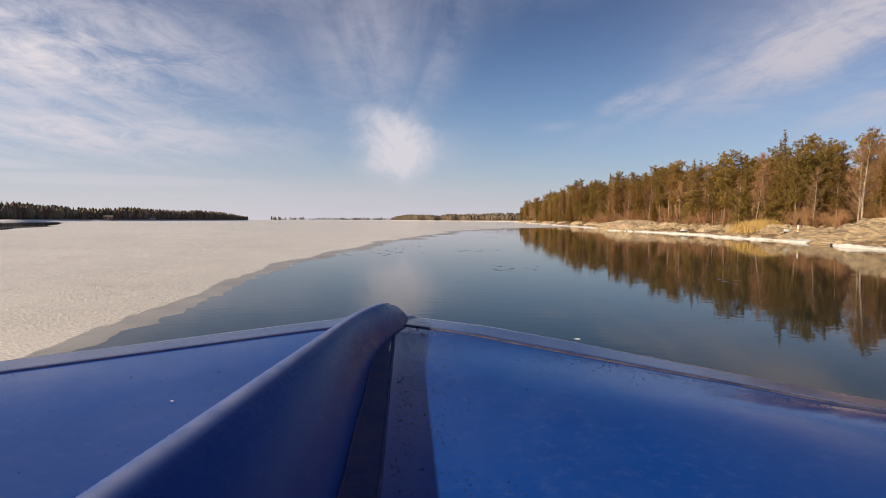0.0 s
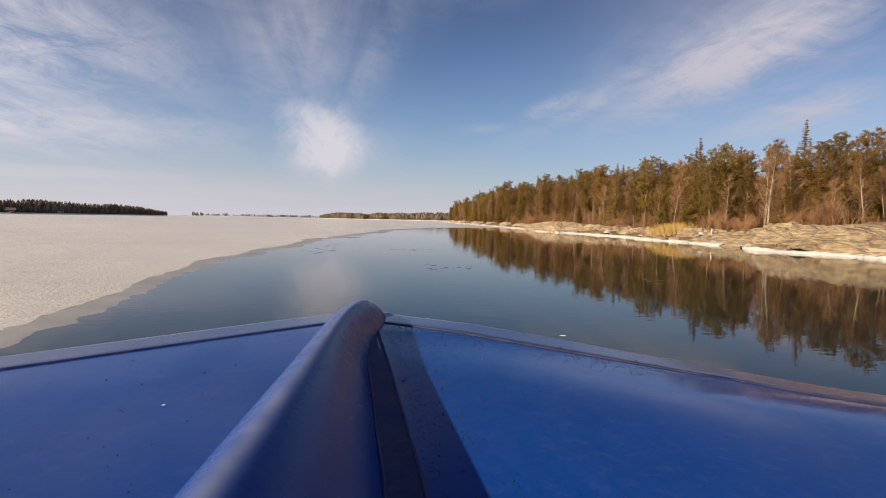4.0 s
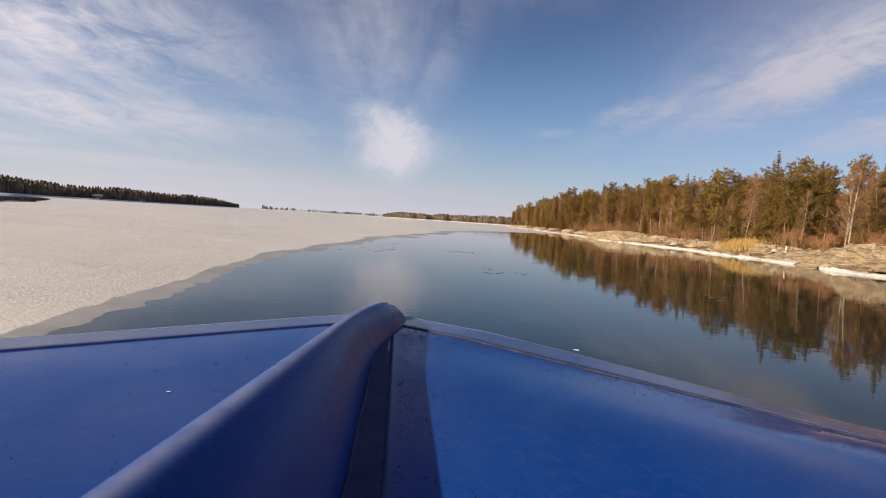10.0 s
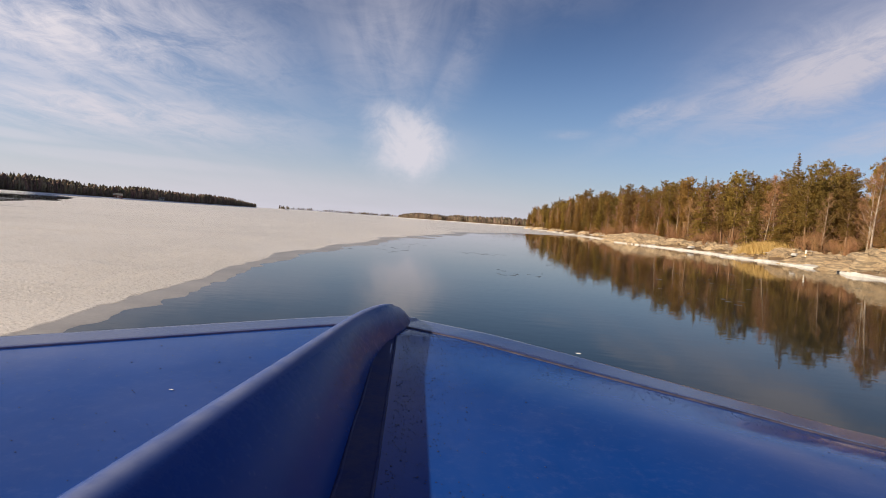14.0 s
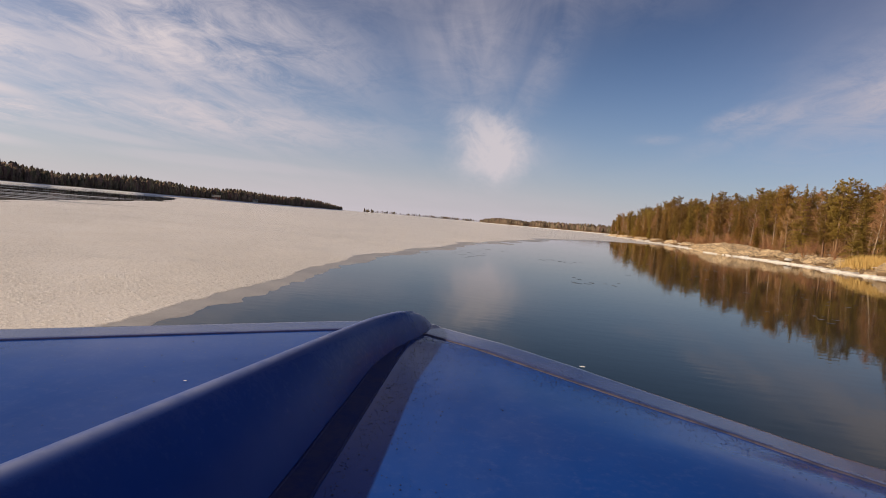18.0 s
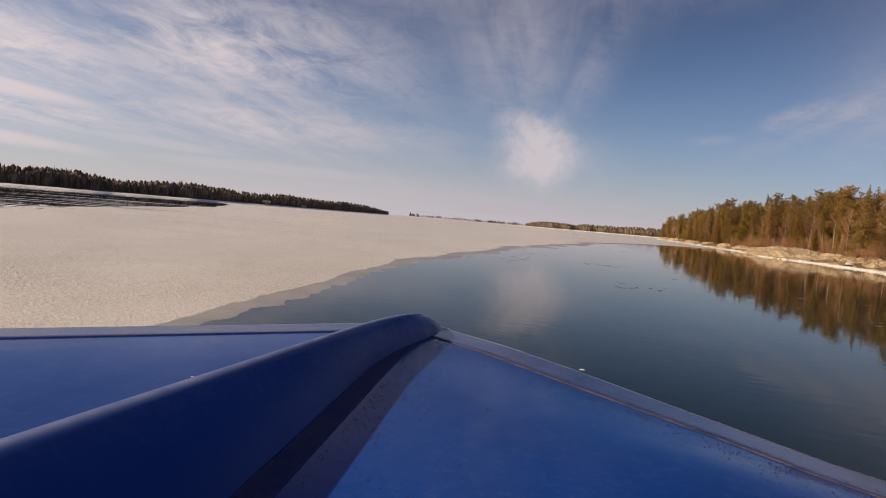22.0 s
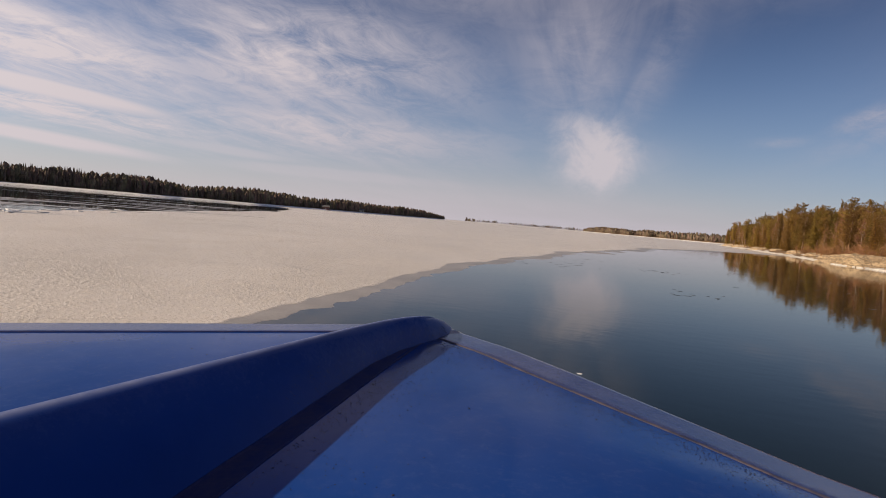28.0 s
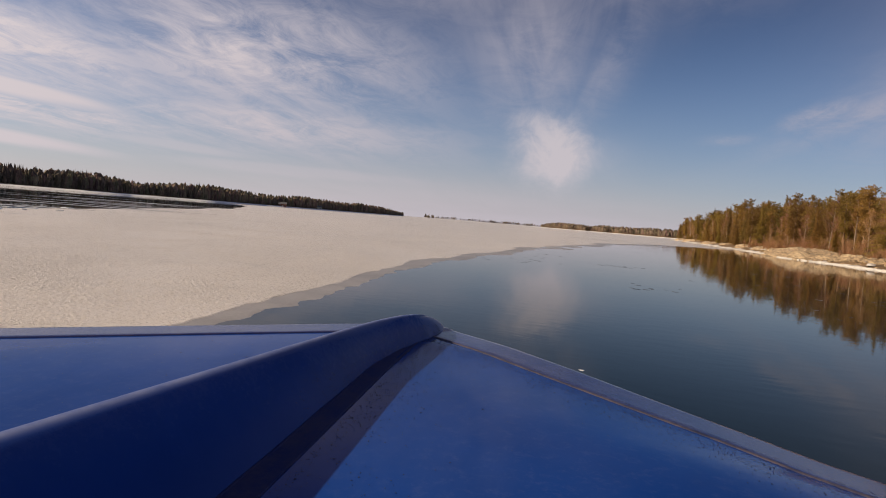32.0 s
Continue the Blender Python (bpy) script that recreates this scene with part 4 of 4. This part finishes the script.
# ---------------------------------------------------------------- cottages on the far shore
def cottage(az, d, wall, label):
    x, y = polar(az, d)
    root = thing("cottage", label, "house", pose(x, y, 1.0, 0, 0, -az), "far cottages")
    body, roof, door = Soup(), Soup(), Soup()
    body.box(-4, -2.6, -1, 4, 2.6, 2.7)
    part("wall", body.mesh("wall", wall), root)
    for s in (-1, 1):
        roof.v.extend([(-4.5, s * 3.2, 2.5), (4.5, s * 3.2, 2.5), (4.5, 0, 4.5), (-4.5, 0, 4.5), (-4.5, s * 3.2, 2.68), (4.5, s * 3.2, 2.68), (4.5, 0, 4.7), (-4.5, 0, 4.7)])
        b = len(roof.v) - 8
        roof.f.extend([(b, b + 1, b + 2, b + 3), (b + 4, b + 5, b + 6, b + 7), (b, b + 1, b + 5, b + 4), (b, b + 3, b + 7, b + 4), (b + 1, b + 2, b + 6, b + 5)])
    part("roof", roof.mesh("roof", ROOFING), root)
    door.box(-0.5, -2.68, -0.2, 0.5, -2.58, 1.9)
    part("door", door.mesh("door", PALE_WALL), root)
    for wx in (-2.4, 2.2):
        pane = Soup()
        pane.box(wx - 0.6, -2.67, 0.7, wx + 0.6, -2.58, 1.8)
        window = part("window", pane.mesh("window", GLASS), root)
        frame_bars = Soup()
        for x0, x1, z0, z1 in ((-0.68, -0.6, 0.62, 1.88), (0.6, 0.68, 0.62, 1.88), (-0.6, 0.6, 0.62, 0.7), (-0.6, 0.6, 1.8, 1.88), (-0.03, 0.03, 0.7, 1.8)):
            frame_bars.box(wx + x0, -2.70, z0, wx + x1, -2.60, z1)
        part("window_frame", frame_bars.mesh("window_frame", PALE_WALL), window)


cottage(-30.5, 692, RED_WALL, "small red wooden cottage under the far woods")
cottage(-27.3, 800, PALE_WALL, "small pale cottage by the far waterline")


# ---------------------------------------------------------------- loose ice
soup = Soup()
for cluster in range(44):
    cy = 17 + 80 * rnd.random() ** 1.3
    cx = ice_right(cy) + 1.5 + rnd.random() * max(shore_x(cy) - ice_right(cy) - 6, 1) * 0.8 if cluster % 3 else ice_left(cy) - rnd.uniform(2, 40)
    for i in range(rnd.randint(3, 14)):
        x, y = cx + rnd.gauss(0, 0.9), cy + rnd.gauss(0, 0.7) * (1 + 0.03 * cy)
        s, turn, k = rnd.uniform(0.02, 0.075), rnd.uniform(-0.6, 0.6), rnd.randint(4, 6)
        ring = [(x + s * rnd.uniform(0.7, 1.7) * math.cos(6.283 * j / k + turn) * 1.7, y + s * rnd.uniform(0.5, 1.4) * math.sin(6.283 * j / k)) for j in range(k)]
        b = len(soup.v)
        soup.v.extend([(p, q, 0.005) for p, q in ring] + [(p, q, -0.03) for p, q in ring])
        soup.f.append(tuple(range(b, b + k)))
        soup.f.extend([(b + j, b + k + j, b + k + (j + 1) % k, b + (j + 1) % k) for j in range(k)])
tagged(new("ice_fragments", soup.mesh("ice_fragments", DARK_ICE)), "scattered dark slivers of thin ice floating on the water", "ice", kind="stuff")

soup = Soup()
for i in range(70):
    y = rnd.uniform(5, 150)
    x = ice_left(y) - 3 - rnd.random() ** 1.5 * (40 + 0.9 * y)
    long, k = rnd.uniform(3, 16), 14
    turn = math.atan2(x, y) + rnd.uniform(-0.15, 0.15)
    ring = []
    for j in range(k):
        a = 6.283 * j / k
        u, v = long * math.cos(a) * rnd.uniform(0.7, 1.15), 0.16 * long * math.sin(a) * rnd.uniform(0.6, 1.2)
        ring.append((x + u * math.cos(turn) + v * math.sin(turn), y - u * math.sin(turn) + v * math.cos(turn)))
    b = len(soup.v)
    soup.v.extend([(p, q, 0.008 + 0.0004 * i) for p, q in ring] + [(p, q, -0.03) for p, q in ring])
    soup.f.append(tuple(range(b + k - 1, b - 1, -1)))
    soup.f.extend([(b + j, b + k + j, b + k + (j + 1) % k, b + (j + 1) % k) for j in range(k)])
tagged(new("wet_floes", soup.mesh("wet_floes", WET_ICE)), "long wet grey floes in the channel off the far shore", "ice", kind="stuff")

for i in range(60):
    y = -10 + 62 * rnd.random()
    x = ice_left(y) + rnd.gauss(0.2, 0.7) * (0.6 + 0.02 * y)
    s, k = rnd.uniform(0.2, 0.55), rnd.randint(5, 7)
    slab = Soup()
    ring = [(s * rnd.uniform(0.7, 1.25) * math.cos(6.283 * j / k), s * rnd.uniform(0.5, 1.0) * math.sin(6.283 * j / k)) for j in range(k)]
    slab.v = [(p, q, 0.035) for p, q in ring] + [(p * 1.03, q * 1.03, -0.03) for p, q in ring]
    slab.f = [tuple(range(k))] + [(j, k + j, k + (j + 1) % k, (j + 1) % k) for j in range(k)]
    ob = new("ice_slab", slab.mesh("ice_slab", BRASH))
    ob.matrix_basis = pose(x, y, 0.045, rnd.uniform(-5, 5), rnd.uniform(-5, 5), rnd.uniform(0, 360))
    tagged(ob, "white broken slab of ice pushed up along the ice edge", "ice slab", "ice edge slabs")

# ---------------------------------------------------------------- the hovercraft
# local frame: x to starboard, y ahead, z from the level of the deck below the eye; the craft rides a little bow-up
AXIS, BOW_Y, BEAM, TRIM = -0.18, 2.83, 2.05, 0.05
craft = thing("hovercraft", "glossy blue hovercraft bow with a raised centre rib", "hovercraft", pose(0, 0, 1.40, math.degrees(math.atan(TRIM)), 0, 3.0))


def half_beam(y):
    """Half the deck's width at y: a blunt wedge that runs out to straight sides."""
    raw = 0.075 * math.sqrt(max(0.0, 1 - (max(y - 2.72, 0.0) / 0.11) ** 2)) + 1.5 * max(2.78 - y, 0.0) if y > 0.9 else 4.0
    return BEAM - math.log(math.exp((BEAM - raw) * 7) + 1) / 7 if raw < 4 else BEAM


def deck_z(x, y):
    """The deck's height: crowned across, and rolling down towards the seams and the bow."""
    inside = (half_beam(min(y, 2.72)) - abs(x - AXIS)) / 1.8 - 0.23
    fall = min(1.0, max(0.0, 1 - inside / 0.60))
    aft = min(1.0, max(0.0, (2.35 - y) / 0.7))
    roll, crown = (0.018 + 0.058 * aft, -0.012) if x > AXIS else (0.012, 0.0)
    return 0.036 - crown * (x - AXIS) ** 2 - roll * fall ** 2 - 0.05 * max(y - 2.3, 0.0) ** 2


def water_line(y):
    """The local height of the water under the craft."""
    return -1.37 - TRIM * y


stations = [-3.6 + 0.4 * i for i in range(11)] + [0.7 + 0.05 * i for i in range(40)] + [2.69 + 0.01 * i for i in range(14)] + [2.828]


def loft(name, mat, rows, parent, label="", smooth=True):
    soup = Soup()
    width = len(rows[0])
    for row in rows:
        soup.v.extend(row)
    for i in range(len(rows) - 1):
        for k in range(width - 1):
            a = i * width + k
            soup.f.append((a, a + 1, a + width + 1, a + width))
    return part(name, soup.mesh(name, mat, smooth), parent, label)


def inset(side, y):
    """How far the seam runs inside the outline."""
    return 0.225 + 0.14 * max(0.0, 2.0 - y) ** 1.2 * (y > 1.0) + 0.14 * (y <= 1.0) if side > 0 else 0.215


def inward(y, d):
    """The outline at y moved inward by d: half width, y."""
    y0, y1 = y - 0.04, min(y + 0.04, BOW_Y - 0.002)
    dx, dy = half_beam(y1) - half_beam(y0), y1 - y0
    size = math.hypot(dx, dy)
    return max(half_beam(y) - dy / size * d, 0.0), y + dx / size * d


def deck_edge(side, y):
    """The deck's edge at the seam, which closes on the axis before the bow."""
    w, yi = inward(y, inset(side, y))
    return AXIS + side * w, yi


rows = []
for y in stations:
    (xl, yl), (xr, yr) = deck_edge(-1, y), deck_edge(1, y)
    row = []
    for k in range(25):
        u = k / 24
        x, yy = xl + (xr - xl) * u, yl + (yr - yl) * u
        row.append((x, yy, deck_z(x, yy)))
    rows.append(row)
deck = loft("deck", PAINT, rows, craft, "glossy blue crowned deck with dried spray")
for side in (-1, 1):
    rows, seam, hull, skirt = [], [], [], []
    for y in stations:
        wide = inset(side, y)
        xs, ys = deck_edge(side, y)
        z0 = deck_z(xs, ys)

        def ring(d, z):
            v, yy = inward(y, d)
            return (AXIS + side * v, yy, z)

        def lip(u):
            """The lip's height, u from the seam (0) to the outline (1): it rolls over towards the hull."""
            return z0 + 0.003 * min(1.0, u * 14) - (0.010 + 0.030 * min(1.0, max(0.0, (2.35 - y) / 0.7)) * (side > 0)) * u - 0.022 * (max(u - 0.86, 0) / 0.14) ** 2

        rows.append([ring(wide + 0.002, z0 - 0.003)] + [ring(wide * (1 - u), lip(u)) for u in (0.03, 0.08, 0.2, 0.35, 0.5, 0.65, 0.78, 0.86, 0.92, 0.97, 1.0)] + [ring(-0.008, z0 - 0.062), ring(-0.006, z0 - 0.11), ring(0.03, z0 - 0.16)])
        seam.append([ring(wide + dx, z0 + dz) for dx, dz in ((0.006, -0.003), (0.003, 0.0015), (0.0, 0.003), (-0.003, 0.0048), (-0.006, 0.003))])
        base = water_line(ys)
        hull.append([ring(0.03, z0 - 0.16), ring(0.05, -0.45), ring(0.10, -0.70)])
        skirt.append([ring(0.10, -0.70), ring(-0.06, -0.80), ring(-0.14, -0.95), ring(-0.10, base * 0.86), ring(0.04, base + 0.05), ring(0.20, base)])
    gunwale = loft("gunwale", BAND, rows, craft, "rounded deck edge under a thin dusty film")
    loft("seam", SEAM if side > 0 else GROOVE, seam, gunwale, "worn pale seam line" if side > 0 else "dark seam groove")
    loft("hull_side", PAINT, hull, craft)
    loft("skirt", RUBBER, skirt, craft, "black rubber air skirt")
stern = [(-1.82 + 0.14 * k + AXIS, -3.60) for k in range(27)]
loft("transom", PAINT, [[(x, y - 0.02, deck_z(x, y) + 0.002) for x, y in stern], [(x, y - 0.05, deck_z(x, y) - 0.03) for x, y in stern], [(x, y - 0.04, -0.70) for x, y in stern]], craft, smooth=False)
loft("stern_skirt", RUBBER, [[(x, y - 0.04, -0.70) for x, y in stern], [(x, y - 0.16, -0.95) for x, y in stern], [(x, y, -1.18) for x, y in stern]], craft, "black rubber air skirt", False)


# raised centre rib: a rounded crest, a narrow steep face to port and a broad sloping face to starboard
def crest_x(y):
    bend = min(1.0, max(0.0, (y - 2.1) / 0.6))
    return -0.238 - 0.086 * (2.3 - max(y, 0.4)) + 0.040 * bend * bend * (3 - 2 * bend)


def nose_fall(y):
    """1 along the rib, rounding down to 0 at its nose."""
    end = min(1.0, max(0.0, (y - 2.30) / 0.49))
    return math.sqrt(1 - end ** 2.6)


def rib_height(y):
    return (0.092 + 0.062 * (2.6 - max(y, 0.4))) * nose_fall(y)


def gutter(y):
    """The two sides of the joint strip along the rib's foot."""
    back = max(0.0, 2.4 - y)
    return -0.196 + 0.022 * back, -0.142 + 0.034 * back


def rib_point(u, y):
    """A point of the rib's skin: u from -1 (port foot) over 0 (crest) to 1 (starboard foot)."""
    c, h, fall = crest_x(y), rib_height(y), nose_fall(y)
    blunt = 0.26 + 0.34 * min(1.0, max(0.0, (y - 1.9) / 0.6))
    foot = max(gutter(y)[0], c + 0.085 * (0.35 + 0.65 * fall))
    x = c + u * (foot - c if u > 0 else (0.115 + 0.02 * (2.6 - y)) * (0.35 + 0.65 * fall))
    rise = (math.sqrt(1 + blunt ** 2) - math.sqrt(u * u + blunt ** 2)) / (math.sqrt(1 + blunt ** 2) - blunt)
    rise = 0.45 * (1 - u * u) + 0.55 * rise if u > 0 else 0.6 * rise + 0.4 * (1 - u * u)
    return x, y, deck_z(x, y) - 0.004 + h * rise


rib_ys = [-3.6 + 0.5 * i for i in range(9)] + [0.6 + 0.08 * i for i in range(23)] + [2.43 + 0.015 * i for i in range(20)] + [2.73 + 0.006 * i for i in range(10)] + [2.789]
rib_us = [-1, -0.9, -0.75, -0.6, -0.48, -0.38, -0.3, -0.22, -0.15, -0.09, -0.04, 0, 0.03, 0.06, 0.1, 0.15, 0.22, 0.3, 0.4, 0.5, 0.6, 0.7, 0.8, 0.9, 0.96, 1.0]
rib_part = loft("rib", RIB, [[rib_point(u, y) for u in rib_us] for y in rib_ys], craft, "raised rounded blue rib with a worn crest and its highlight painted in")
cap = Soup()
cap.face(*[rib_point(u, rib_ys[0]) for u in rib_us])
part("rib_end", cap.mesh("rib_end", PAINT), rib_part)
# grimy joint strip along the rib's foot: a sunk channel between two worn beads
strip, beads = [], ([], [])
for y in rib_ys[:-14]:
    a, b = gutter(y)
    za, zb = deck_z(a, y), deck_z(b, y)
    strip.append([(a - 0.004, y, za + 0.002), (a + 0.2 * (b - a), y, za + 0.001), (0.5 * (a + b), y, za + 0.0005), (b - 0.2 * (b - a), y, zb + 0.001), (b + 0.004, y, zb + 0.002)])
    for bead, x, z in ((beads[0], a, za), (beads[1], b, zb)):
        x += 0.003 * wobble(y * 7.0, x * 9.0)
        bead.append([(x + dx, y, z + dz) for dx, dz in ((-0.0045, 0.0005), (-0.0025, 0.0032), (0.0, 0.0040), (0.0025, 0.0032), (0.0045, 0.0005))])
loft("joint", GROOVE, strip, rib_part, "dark grimy joint along the rib's foot")
for bead in beads:
    loft("bead", GROOVE, bead, rib_part, "worn dark sealant bead")


# dried and frozen spray: dark specks on the deck, thick along the joint and the bow
def speck(soup, x, y, z, s, tilt=0.0):
    k, b = 6, len(soup.v)
    soup.v.extend([(x + s * math.cos(6.283 * j / k), y + 1.5 * s * math.sin(6.283 * j / k), z + tilt * s * math.cos(6.283 * j / k)) for j in range(k)] + [(x, y, z + 0.7 * s)])
    soup.f.extend([(b + j, b + (j + 1) % k, b + k) for j in range(k)])


soup = Soup()
for i in range(8000):
    y, luck = rnd.uniform(0.7, 2.6), rnd.random()
    xl, xr = deck_edge(-1, y + 0.15)[0], deck_edge(1, y + 0.15)[0]
    if luck < 0.20:
        x = gutter(y)[1] + 0.012 + abs(rnd.gauss(0, 0.20)) * rnd.random()
        y = 2.6 - (2.6 - y) * rnd.random() ** 0.6
    elif luck < 0.95:
        x = xr - abs(rnd.gauss(0.03, 0.17))
    else:
        x = rnd.uniform(xl + 0.05, crest_x(y) - 0.2)
    if not xl < x < xr or crest_x(y) - 0.14 < x < gutter(y)[1] + 0.008:
        continue
    speck(soup, x, y, deck_z(x, y) + 0.0008, rnd.uniform(0.0007, 0.0018) * (1.7 if rnd.random() < 0.08 else 1))
for i in range(800):
    y, u = 2.62 - 1.3 * rnd.random() ** 1.7, 1.0 - 0.40 * rnd.random() ** 2.2
    x, y, z = rib_point(u, y)
    speck(soup, x, y, z + 0.0006, rnd.uniform(0.0007, 0.0018) * (1.7 if rnd.random() < 0.1 else 1), -0.5)
tagged(part("frozen_spray", soup.mesh("frozen_spray", DROP, True), craft, "dark specks of dried spray"), kind="stuff")
for x, y, s in ((0.55, 2.27, 0.013), (-0.66, 1.55, 0.005), (-0.52, 0.98, 0.004), (-0.30, 1.00, 0.004)):
    chip = Soup()
    k = 7
    z = deck_z(x, y) + 0.003 if x < 0 else deck_z(x, y) - 0.002
    chip.face(*[(x + s * rnd.uniform(0.7, 1.3) * math.cos(6.283 * j / k), y + 0.7 * s * rnd.uniform(0.7, 1.3) * math.sin(6.283 * j / k), z + 0.004 * (x > 0)) for j in range(k)])
    part("chip", chip.mesh("chip", CHIP), craft, "small white paint chip")
